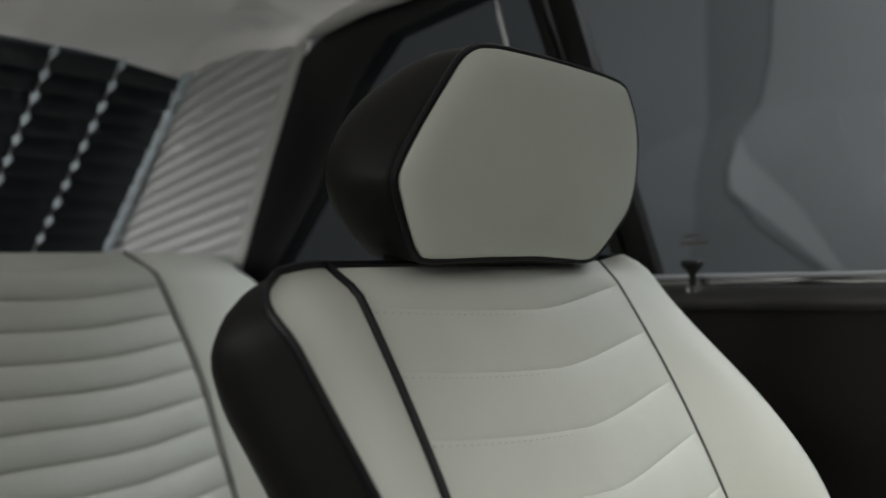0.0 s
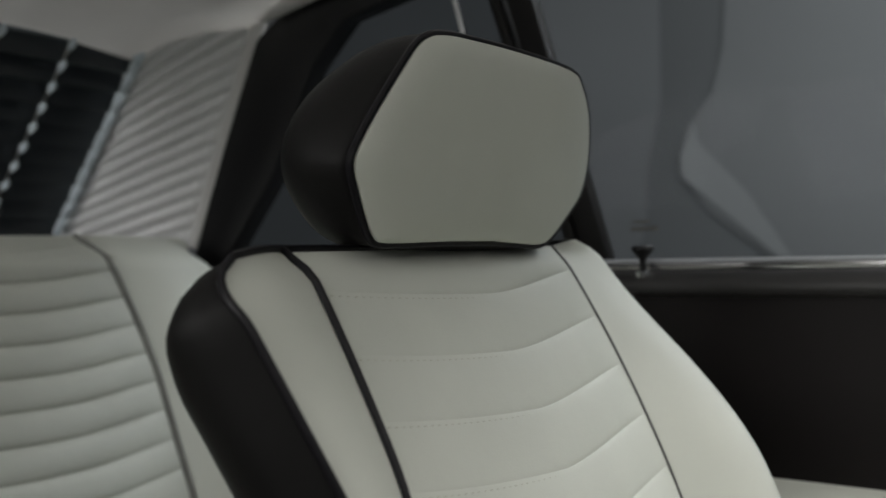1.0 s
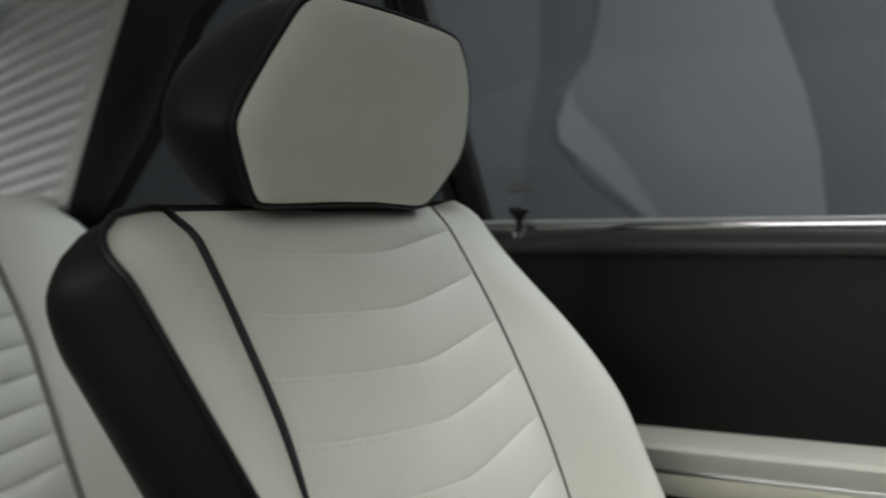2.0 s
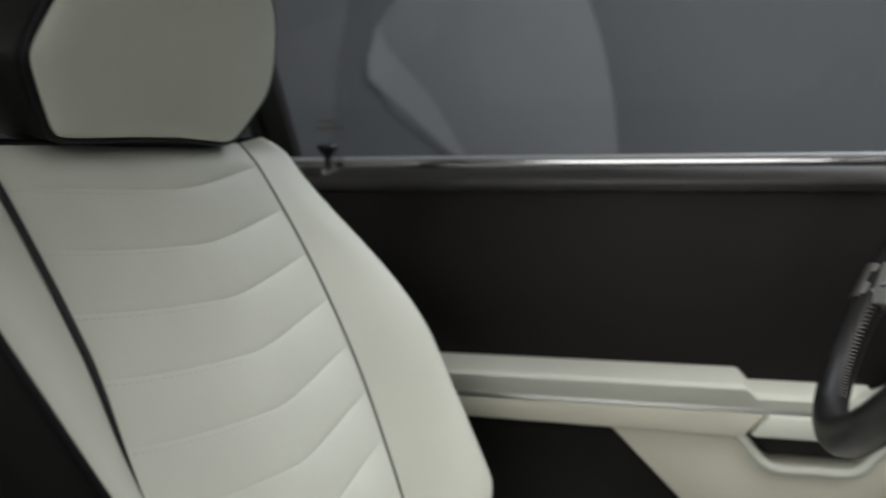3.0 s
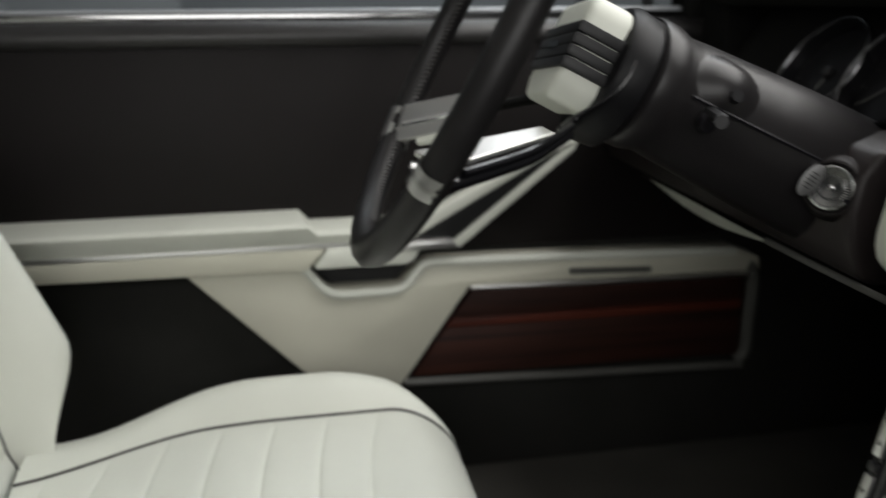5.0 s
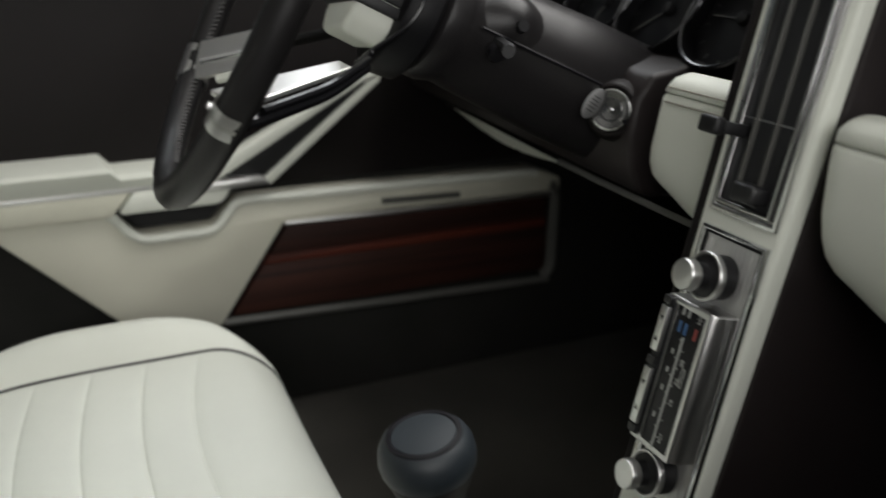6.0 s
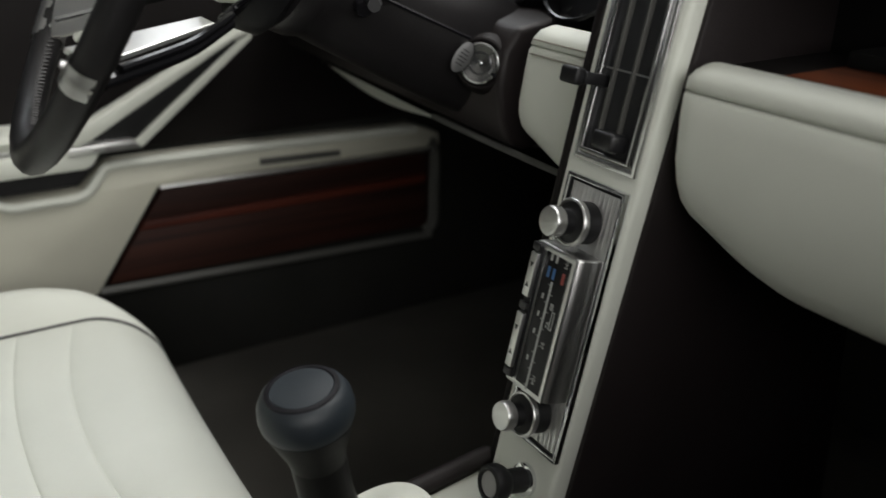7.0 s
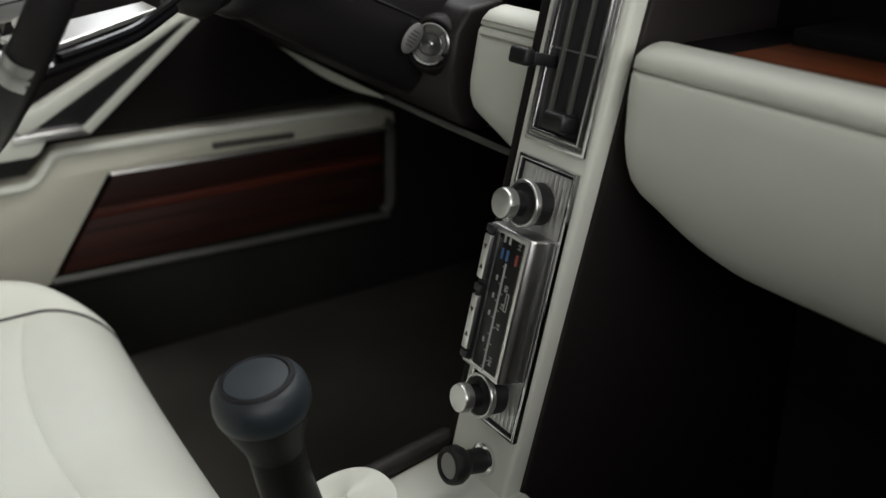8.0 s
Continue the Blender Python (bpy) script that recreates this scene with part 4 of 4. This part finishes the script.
part("lower_seam", tube([(0.488, y, 0.397 + 0.012 * ease(0.45, 1.0, y)) for y in (0.36, 0.45, 0.55, 0.62)], 0.003, 8), RIM_GREY, dash, "thin grey edge")
part("dash_top", prism([(0.60, 0.52), (0.66, 0.60), (0.72, 0.62), (0.98, 0.60), (0.98, 0.50), (0.62, 0.50)], on_x_plain := (lambda a, b, c: V3((a, c, b))), -0.40, 1.0, 0.01, 3), FOOTWELL, dash, "matt black top")


def band(y0, y1, round0, round1, name, dx=0.0):
    """A padded ivory band with a seam below its rolled top."""
    prof = [(0.500, 0.512), (0.490, 0.5155), (0.478, 0.513), (0.4715, 0.505), (0.4700, 0.4945), (0.4715, 0.4915), (0.476, 0.4905)]
    low = [(0.476, 0.4907), (0.4712, 0.4898), (0.4692, 0.487), (0.468, 0.475), (0.467, 0.45), (0.468, 0.428), (0.471, 0.411), (0.476, 0.400), (0.483, 0.3945), (0.492, 0.3905), (0.515, 0.389)]

    def shape(profile, nm, label):
        ys = [y0, y0 + 0.003, y0 + 0.010, *span(y0 + 0.02, y1 - 0.11, 6), *span(y1 - 0.10, y1 - 0.012, 14), y1 - 0.008, y1 - 0.004, y1 - 0.0015, y1] if y1 - y0 > 0.2 else [*span(y0, y1 - 0.012, 16), y1 - 0.008, y1 - 0.004, y1 - 0.0015, y1]

        def fn(y, i):
            x, z = profile[int(i)]
            e0, e1 = max(0, 1 - (y - y0) / 0.02), max(0, 1 - (y1 - y) / 0.02)
            e = max(e0 * round0, e1 * round1)
            x += 0.014 * e * e * e * (1 - ease(0.474, 0.492, x) * (z > 0.45)) + dx
            k = max(ease(0.10, 0, y - y0) * round0, ease(0.10, 0, y1 - y) * round1)
            if z < 0.45:
                z += 0.030 * k ** 1.5 * (0.45 - z) / 0.064
            if not dx:
                y -= 0.012 * (y - y0) / (y1 - y0) * ease(0.43, 0.505, z)
                z += 0.0095 * ease(0.455, 0.488, z) * (1 - ease(0.492, 0.512, z)) - 0.006 * ease(0.44, 0.485, z)
            if dx:
                q = min(max((0.465 - z) / 0.077, 0), 1)
                x += 0.024 * q * q
                z -= 0.0125 * q * q
                z = 0.61 + (z - 0.61) * (0.955 + 0.07 * ease(0.48, 0.40, z) + 0.07 * ease(0.498, 0.514, z))
            if z > 0.497:
                z -= 0.007 * e * e
            z += 0.003
            return V3((x, y, z))
        bm = sheet(fn, ys, list(range(len(profile))))
        return part(nm, bm, WHITE, dash, label, 60)
    shape(prof, name + "_roll", "rolled ivory leather top edge")
    b = shape(low, name, "ivory leather padded band")
    if dx:
        return
    st = bmesh.new()
    n = int((y1 - y0) / 0.0042)
    for z in (0.4915, 0.5025):
        for i in range(n):
            y = lerp(y0 + 0.006, y1 - 0.024, i / n)
            bit = block(0.4668 if z < 0.495 else 0.4690, 0.4712, y - 0.0011, y + 0.0011, z, z + 0.0009)
            tmp = bpy.data.meshes.new("tmp")
            bit.to_mesh(tmp)
            bit.free()
            st.from_mesh(tmp)
            bpy.data.meshes.remove(tmp)
    part("stitching", st, DARK_THREAD, b)


band(0.352, 0.461, 0, 1, "side_band")
band(-0.40, 0.2665, 0, 1, "glove_box_lid", -0.018)
part("band_core", block(0.505, 0.60, -0.40, 0.36, 0.389, 0.508, 0.004), DARK, dash)
part("wood_shelf", block(0.478, 0.66, -0.40, 0.215, 0.500, 0.513, 0.002), SHELF_WOOD, dash, "red-brown wooden shelf")
part("shelf_step", block(0.538, 0.64, -0.40, 0.212, 0.511, 0.523, 0.003), MATT_BLACK, dash, "dark step behind the shelf")
part("shelf_back", block(0.60, 0.66, -0.40, 0.36, 0.50, 0.60, 0.004), MATT_BLACK, dash, "matt black fascia")

# added overhang, out of view, that keeps front light off shelf and cheek
part("shelf_shade", block(0.49, 0.64, -0.40, 0.262, 0.612, 0.632, 0.008), MATT_BLACK, dash, "matt black block added above the shelf to shade it")
part("end_panel", block(0.60, 0.98, 0.93, 0.998, 0.50, 0.74, 0.01), MATT_BLACK, dash, "matt black dashboard end")
part("hood", prism([(0.565, 0.612), (0.575, 0.628), (0.66, 0.640), (0.98, 0.625), (0.98, 0.60), (0.60, 0.604)], on_x_plain, 0.36, 0.92, 0.004), FOOTWELL, dash, "matt black hood over the dials")

# instruments
cl = thing("instrument_cluster", (0.6, 0.6, 0.52), "black instrument cluster with bright-ringed round dials", "instrument cluster")
part("fascia", prism([(0.549, 0.500), (0.550, 0.509), (0.617, 0.604), (0.68, 0.604), (0.68, 0.500)], on_x_plain, 0.40, 0.86, 0.004), MATT_BLACK, cl, "black fascia")
for i, (y, r) in enumerate(((0.472, 0.0515), (0.571, 0.0515), (0.670, 0.0515))):
    m = axes((0.573, y, 0.541), (-0.817, 0, 0.576))
    g = part("dial", lathe([(r, -0.004), (r, 0.004), (r - 0.003, 0.005)], m, 28), DIAL_BLACK, cl, "black dial")
    wall = [(r - 0.002, 0.004), (r - 0.0005, 0.018), (r + 0.003, 0.018), (r + 0.003, -0.004)]
    part("dial_wall", sheet(lambda a, k: m @ V3((wall[k][0] * math.cos(a), wall[k][0] * math.sin(a), wall[k][1])), span(0, 2 * math.pi, 41), list(range(4))), GLOSS_BLACK, g, "black wall round the dial")
    part("bezel", tube([m @ V3(((r + 0.0015) * math.cos(a), (r + 0.0015) * math.sin(a), 0.019)) for a in span(0, 6.15, 40)], 0.0022, 8, True), BEZEL, g, "bright ring")
    part("needle", local_block(m @ pose(0, 0, 0.0065, 0, 0, 40 * i), r * 0.8, 0.0016, 0.001, 0, (r * 0.32, 0, 0)), RIM_GREY, g)
    part("hub_cap", lathe([(0.006, 0.005), (0.006, 0.010), (0.003, 0.012)], m, 14), BLACK_PLASTIC, g)
    ticks = bmesh.new()
    for k in range(11):
        bit = local_block(m @ pose(0, 0, 0.0055, 0, 0, -40 + 26 * k), 0.005, 0.001, 0.0006, 0, (r * 0.8, 0, 0))
        tmp = bpy.data.meshes.new("tmp")
        bit.to_mesh(tmp)
        bit.free()
        ticks.from_mesh(tmp)
        bpy.data.meshes.remove(tmp)
    part("scale_marks", ticks, RIM_GREY, g)

# round switch with its turned tab
sw = thing("ignition_switch", (0.468, 0.508, 0.472), "round chrome ignition switch with an oval key on the dashboard", "switch")
sm = axes((0.4625, 0.4985, 0.4745), (-0.74, -0.62, 0.20)) @ Matrix.Scale(0.77, 4)
part("recess", lathe([(0.034, -0.022), (0.0315, -0.012), (0.029, -0.006), (0.027, -0.003), (0.025, -0.0025), (0.0240, -0.004), (0.0232, -0.008)], sm, 56), DARK, sw, "dark leather moulding round the switch", 60)
body = part("disc", lathe([(0.0215, -0.014), (0.0225, 0.0), (0.0222, 0.0022), (0.0205, 0.0032), (0.0190, 0.0030), (0.0186, 0.0020), (0.0130, 0.0014), (0.0126, 0.0026), (0.0108, 0.0026), (0.0104, 0.0012), (0.0035, 0.0008), (0.0030, 0.0022), (0.0015, 0.0028)], sm, 48), DARK_CHROME, sw, "chrome disc with turned grooves", 25)
for k in range(9):
    part("mark", local_block(sm @ pose(0, 0, 0.0019, 0, 0, 150 + 9 * k), 0.0034, 0.0008, 0.0006, 0, (0.0158, 0, 0)), SATIN, body)
key_m = sm @ pose(0, 0, 0.004, 0, 0, -6) @ pose(0.0180, 0, 0.006, 0, -36, 0) @ pose(0, 0, 0, 0, 0, -14)
key = part("key_bow", prism([(0.0095 * math.cos(a), 0.0180 * math.sin(a)) for a in span(0, 2 * math.pi * 23 / 24, 24)], lambda a, b, c: key_m @ V3((a, b, c)), -0.0012, 0.0012, 0.0007, 2), KEY_METAL, sw, "oval metal key bow")
for k in range(5):
    part("key_groove", local_block(key_m, 0.0105 - 0.0012 * abs(k - 2), 0.0009, 0.0032, 0, (0, -0.008 + 0.004 * k, 0)), DIAL_BLACK, key)

# ---- centre console ----
CY = 0.308


def face_x(z):
    return 0.335 + 0.24 * z


cons = thing("centre_console", (0.45, CY, FLOOR_Z), "slanting ivory console spine with dark sides", "console")
FN = V3((-math.cos(math.atan(0.24)), 0, math.sin(math.atan(0.24))))
FU = V3((math.sin(math.atan(0.24)), 0, math.cos(math.atan(0.24))))


def face_m(z, off=0.0, y=CY):
    """A pose on the console's face: x to the door, y up the slope, z out of the face."""
    m = Matrix((V3((0, -1, 0)), FU, FN)).transposed().to_4x4()
    m.translation = V3((face_x(z), y, z)) + FN * off
    return m


part("spine", prism([(face_x(0.10), 0.10), (face_x(0.62), 0.62), (face_x(0.62) + 0.018, 0.62), (face_x(0.10) + 0.018, 0.10)], lambda a, b, c: V3((a, c if c > CY else c + 0.0095 - 0.020 * b, b)), CY - 0.035, CY + 0.041, 0.004, 3), WHITE, cons, "ivory leather spine")
part("side_cheek", prism([(face_x(0.0) + 0.012, FLOOR_Z), (face_x(0.62) + 0.012, 0.62), (0.66, 0.62), (0.72, FLOOR_Z)], lambda a, b, c: V3((a, c + 0.0095 - 0.020 * b, b)), CY - 0.0385, CY - 0.03, 0.003), KNEE_LEATHER, cons, "dark leather cheek")
part("side_cheek", prism([(face_x(0.0) - 0.001, FLOOR_Z), (face_x(0.62) - 0.001, 0.62), (0.66, 0.62), (0.72, FLOOR_Z)], on_y, CY + 0.0412, CY + 0.049, 0.003), DARK, cons, "dark leather cheek")

# heater control panel
hp = thing("heater_control", (0.45, CY, 0.49), "chrome-framed heater control slot with black sliding levers", "heater control")
zc = 0.5125
part("outer_frame", frame_bm(face_m(zc, 0.0), 0.0612, 0.1512, 0.0048, 0.004, 0.0012), POLISHED, hp, "polished outer frame")
part("inner_frame", frame_bm(face_m(zc, 0.0), 0.050, 0.139, 0.003, 0.006, 0.001), DARK_CHROME, hp, "polished inner frame")
part("slot_back", local_block(face_m(zc, 0.001), 0.045, 0.134, 0.002), SLOT_GREY, hp, "dark slot")
for x in (-0.010, 0.008):
    part("guide_bar", local_block(face_m(zc, 0.004), 0.0022, 0.130, 0.004, 0.0005, (x, 0, 0)), RIM_GREY, hp, "dark grey guide bar")
part("cross_bar", local_block(face_m(0.501, 0.0025), 0.040, 0.0012, 0.002), SATIN, hp)
lv = part("lever", local_block(face_m(0.492, 0.012), 0.006, 0.008, 0.022, 0.001, (-0.018, 0, 0)), BLACK_PLASTIC, hp, "black lever")
part("lever_knob", local_block(face_m(0.492, 0.026), 0.018, 0.0115, 0.009, 0.0025, (-0.025, 0, 0), 3), BLACK_PLASTIC, lv)
lv = part("lever", local_block(face_m(0.457, 0.008), 0.021, 0.0125, 0.016, 0.003, (0.006, 0, 0), 3), GLOSS_PLASTIC, hp, "black lever")

# radio
rd = thing("car_radio", (0.42, CY, 0.31), "chrome car radio with two ribbed knobs and a black dial", "car radio")
zr = 0.3330
PL, PW = 0.195, 0.057
plate = part("plate", local_block(face_m(zr, 0.001), PW - 0.006, PL - 0.006, 0.003, 0.0006), PLATE, rd, "ribbed metal face plate")
for sgn in (-1, 1):
    for k in range(11):
        part("rib", local_block(face_m(zr, 0.003), 0.0016, 0.036, 0.0003, 0.0, (-0.022 + 0.0044 * k, sgn * 0.0755, 0)), PLATE, plate)
part("plate_frame", frame_bm(face_m(zr, 0.0), PW + 0.003, PL + 0.003, 0.0032, 0.005, 0.001), CHROME, rd, "polished frame")
part("plate_shadow_line", frame_bm(face_m(zr, 0.0), PW - 0.003, PL - 0.003, 0.0022, 0.0032), DIAL_BLACK, rd)
nm = face_m(zr - 0.002, 0.0)
nose = part("nose", prism([(-0.0235, 0.0), (0.0235, 0.0), (0.0225, 0.019), (0.020, 0.0225), (-0.0205, 0.0225), (-0.0225, 0.020)], lambda a, b, c: nm @ V3((a, c, b)), -0.0525, 0.0525, 0.0026, 3), SATIN, rd, "polished metal radio nose")
NX, NZ = 0.0045, 0.0232
part("dial_frame", frame_bm(nm @ Matrix.Translation((0.0, 0, 0.0215)), 0.0415, 0.1048, 0.0046, 0.0024, 0.0008), SATIN, nose, "satin metal dial frame")
part("dial_glass", local_block(nm, 0.028, 0.098, 0.0014, 0.0005, (NX, 0, NZ)), DIAL_BLACK, nose, "black tuning dial")
part("button_rail", local_block(nm, 0.0085, 0.099, 0.004, 0.0008, (-0.0172, 0, NZ - 0.0005)), BLACK_PLASTIC, nose)
for y in (0.0485, 0.005, -0.0455):
    part("rail_cap", local_block(nm, 0.0080, 0.0060, 0.0055, 0.001, (-0.0176, y, NZ + 0.0014)), GLOSS_PLASTIC, nose, "black cap on the button rail")
for a, b in ((0.012, 0.0445), (-0.0415, 0.0)):
    bt = part("push_button", local_block(nm, 0.0072, b - a, 0.006, 0.001, (-0.0176, (a + b) / 2, NZ + 0.0015)), SATIN, nose, "brushed metal push button")
    for s, y in ((1, lerp(a, b, 0.28)), (-1, lerp(a, b, 0.72))):
        part("arrow", prism([(-0.0018, y - 0.0018 * s), (0.0018, y - 0.0018 * s), (0.0, y + 0.0018 * s)], lambda p, q, c: nm @ V3((-0.0176 + p, q, c)), NZ + 0.0045, NZ + 0.0048), DIAL_BLACK, bt)
dz = NZ + 0.0008
part("scale_line", local_block(nm, 0.0019, 0.080, 0.0003, 0, (0.0030, -0.010, dz)), DIAL_PRINT, nose)
for k in range(13):
    part("scale_mark", local_block(nm, 0.0022, 0.0005, 0.0003, 0, (0.0052 if k % 2 else 0.0012, -0.047 + 0.0062 * k, dz)), DIAL_PRINT, nose)
for tx, y in (("88", 0.014), ("92", 0.001), ("97", -0.014), ("104", -0.040)):
    writing(tx, nm @ pose(0.0085, y, dz, 0, 0, -90), 0.0050, DIAL_PRINT, nose)
for tx, y in (("13", 0.018), ("14", 0.005), ("15", -0.008), ("16", -0.028)):
    part("scale_bar", local_block(nm, 0.0020, 0.0036, 0.0003, 0, (-0.0030, y, dz)), DIAL_PRINT, nose)
part("pointer", frame_bm(nm @ Matrix.Translation((0.012, 0.005, dz)), 0.003, 0.013, 0.0005, 0.0004), DIAL_PRINT, nose)
writing("FM", nm @ pose(0.0125, 0.046, dz, 0, 0, -90), 0.005, DIAL_PRINT, nose)
for x, mat_, in ((-0.003, BLUE_PRINT), (0.0025, BLUE_PRINT), (0.0125, RED_PRINT)):
    part("band_mark", local_block(nm, 0.0026, 0.0078, 0.0003, 0, (x, 0.0355, dz)), mat_, nose)
for x in (-0.003, 0.0025):
    part("band_label_bar", local_block(nm, 0.0022, 0.005, 0.0003, 0, (x, 0.046, dz)), DIAL_PRINT, nose)


def knob(z):
    m = face_m(z, 0.003) @ Matrix.Diagonal((0.88, 0.88, 1.0, 1.0))
    k = part("outer_knob", lathe([(0.0160, 0.0), (0.0166, 0.0005), (0.0166, 0.0125), (0.0150, 0.0130)], m, 32), BLACK_PLASTIC, rd, "black base of the knob")
    ring = part("knurled_ring", lathe([(0.0160, 0.0122), (0.0182, 0.0126), (0.0186, 0.0132), (0.0186, 0.0166), (0.0181, 0.0173), (0.0168, 0.0174), (0.0163, 0.0160)], m, 40), SATIN, k, "knurled metal ring", 25)
    for j in range(48):
        part("ridge", local_block(m @ pose(0, 0, 0.0149, 0, 0, 7.5 * j), 0.0006, 0.0009, 0.0028, 0, (0.01865, 0, 0)), SATIN, ring)
    part("stem", lathe([(0.0164, 0.0150), (0.0160, 0.0166), (0.0120, 0.0172), (0.0098, 0.0185), (0.0098, 0.029)], m, 24), BLACK_PLASTIC, k, "black stem")
    tip = part("inner_knob", lathe([(0.0106, 0.0262), (0.0114, 0.0268), (0.0116, 0.0275), (0.0116, 0.0335), (0.0110, 0.0346), (0.0100, 0.0348), (0.003, 0.0349)], m, 32), SATIN, k, "satin metal inner knob", 25)
    for j in range(40):
        part("flute", local_block(m @ pose(0, 0, 0.0298, 0, 0, 9 * j), 0.0008, 0.0007, 0.0042, 0, (0.01165, 0, 0)), SATIN, tip)


knob(0.401)
knob(0.2615)

# cigar lighter below the radio
lt = thing("cigar_lighter", (0.38, CY + 0.018, 0.185), "black cigar lighter with a pale inset cap", "cigar lighter")
lm = face_m(0.2085, 0.0, CY - 0.001)
part("ring", lathe([(0.0125, 0.0), (0.0125, 0.003), (0.0105, 0.004)], lm, 24), CHROME, lt, "bright ring")
lb = part("body", lathe([(0.0095, 0.002), (0.0090, 0.018), (0.0125, 0.022), (0.0145, 0.026), (0.0145, 0.031), (0.0135, 0.0340), (0.0112, 0.0350), (0.0100, 0.0345), (0.0097, 0.0325)], lm, 28), BLACK_PLASTIC, lt, "black flared body")
part("cap", lathe([(0.0096, 0.0325), (0.0094, 0.0332), (0.0030, 0.0333)], lm, 24), CAP_GREY, lb, "flat pale grey cap", 30)

# ---- tunnel and gear lever ----
tun = thing("tunnel", (0.2, CY, FLOOR_Z), "ivory leather tunnel cover with dark edge rails", "tunnel cover")
part("cover", prism([(CY - 0.07, FLOOR_Z), (CY - 0.062, 0.15), (CY - 0.05, 0.166), (CY + 0.05, 0.166), (CY + 0.062, 0.15), (CY + 0.07, FLOOR_Z)], lambda a, b, c: V3((c, a, b)), -0.5, 0.40, 0.008, 3), WHITE, tun, "ivory leather cover")
part("cover_ramp", prism([(0.20, 0.158), (0.21, 0.1665), (0.39, 0.1925), (0.40, 0.1925), (0.40, 0.158)], on_y, CY - 0.047, CY + 0.047, 0.003, 3), WHITE, tun, "ivory leather rise towards the console")
for s in (-1, 1):
    part("edge_rail", tube([(-0.5, CY + s * 0.056, 0.170), (0.22, CY + s * 0.056, 0.174), (0.388, CY + s * 0.052, 0.197)], 0.0080, 12), KNEE_LEATHER, tun, "dark leather edge rail")
    part("side_lining", block(-0.5, 0.40, CY + s * 0.078 - 0.006, CY + s * 0.078 + 0.006, FLOOR_Z, 0.148, 0.003), CARPET, tun, "black carpet side")

gl = thing("gear_lever", (0.215, CY, 0.14), "dark grey gear lever knob over an ivory leather boot", "gear lever")
KC = V3((0.221, CY + 0.006, 0.320))
gm = axes(KC, V3((-0.16, -0.04, 1.0)), (1, 0, 0))
part("knob", lathe([(0.0280, -0.011), (0.0296, -0.007), (0.0303, -0.002), (0.0292, 0.006), (0.0262, 0.0115), (0.0230, 0.0140), (0.0218, 0.0118), (0.0205, 0.0118), (0.0195, 0.0145), (0.012, 0.0155), (0.003, 0.016)], gm, 36), RUBBER, gl, "dark grey mushroom knob", 50)
part("knob_neck", lathe([(0.0180, -0.042), (0.0198, -0.034), (0.0235, -0.024), (0.0275, -0.013), (0.0285, -0.0105)], gm, 36), BLACK_LEATHER, gl, "black underside of the knob", 50)
part("knob_groove", tube([gm @ V3((0.0216 * math.cos(a), 0.0216 * math.sin(a), 0.0126)) for a in span(0, 6.13, 36)], 0.0025, 6, True), PIPING, gl)
part("sleeve", tube([gm @ V3((0, 0, -0.030)), gm @ V3((0, 0, -0.07)), gm @ V3((0.004, 0, -0.115))], 0.0180, 14), BLACK_LEATHER, gl, "black sleeve")


def boot_pt(a, t):
    c = V3((0.268, CY - 0.002, 0.164)).lerp(V3((0.270, CY - 0.001, 0.224)), min(t / 0.8, 1) ** 0.9)
    r = lerp(0.044, 0.030, min(t / 0.62, 1)) if t < 0.62 else 0.030 * math.sqrt(max(1 - ((t - 0.62) / 0.38) ** 7, 0)) + 0.0005
    fold = 0.05 * math.cos(3 * a + 1.2) + 0.025 * math.cos(5 * a - 5 * t)
    r *= 1 + fold * math.sin(math.pi * min(t * 0.8 + 0.2, 1))
    return c + V3((1.12 * r * math.cos(a), r * math.sin(a), 0.004 * math.sin(2 * a + 0.5) * t))


part("boot", sheet(boot_pt, span(0, 2 * math.pi, 90), span(0, 1, 30)), WHITE, gl, "creased ivory leather boot")
part("boot_seam", tube([boot_pt(3.75, t) for t in span(0.05, 0.97, 14)], 0.0007, 6), GREY_PIPING, gl, "stitched seam")
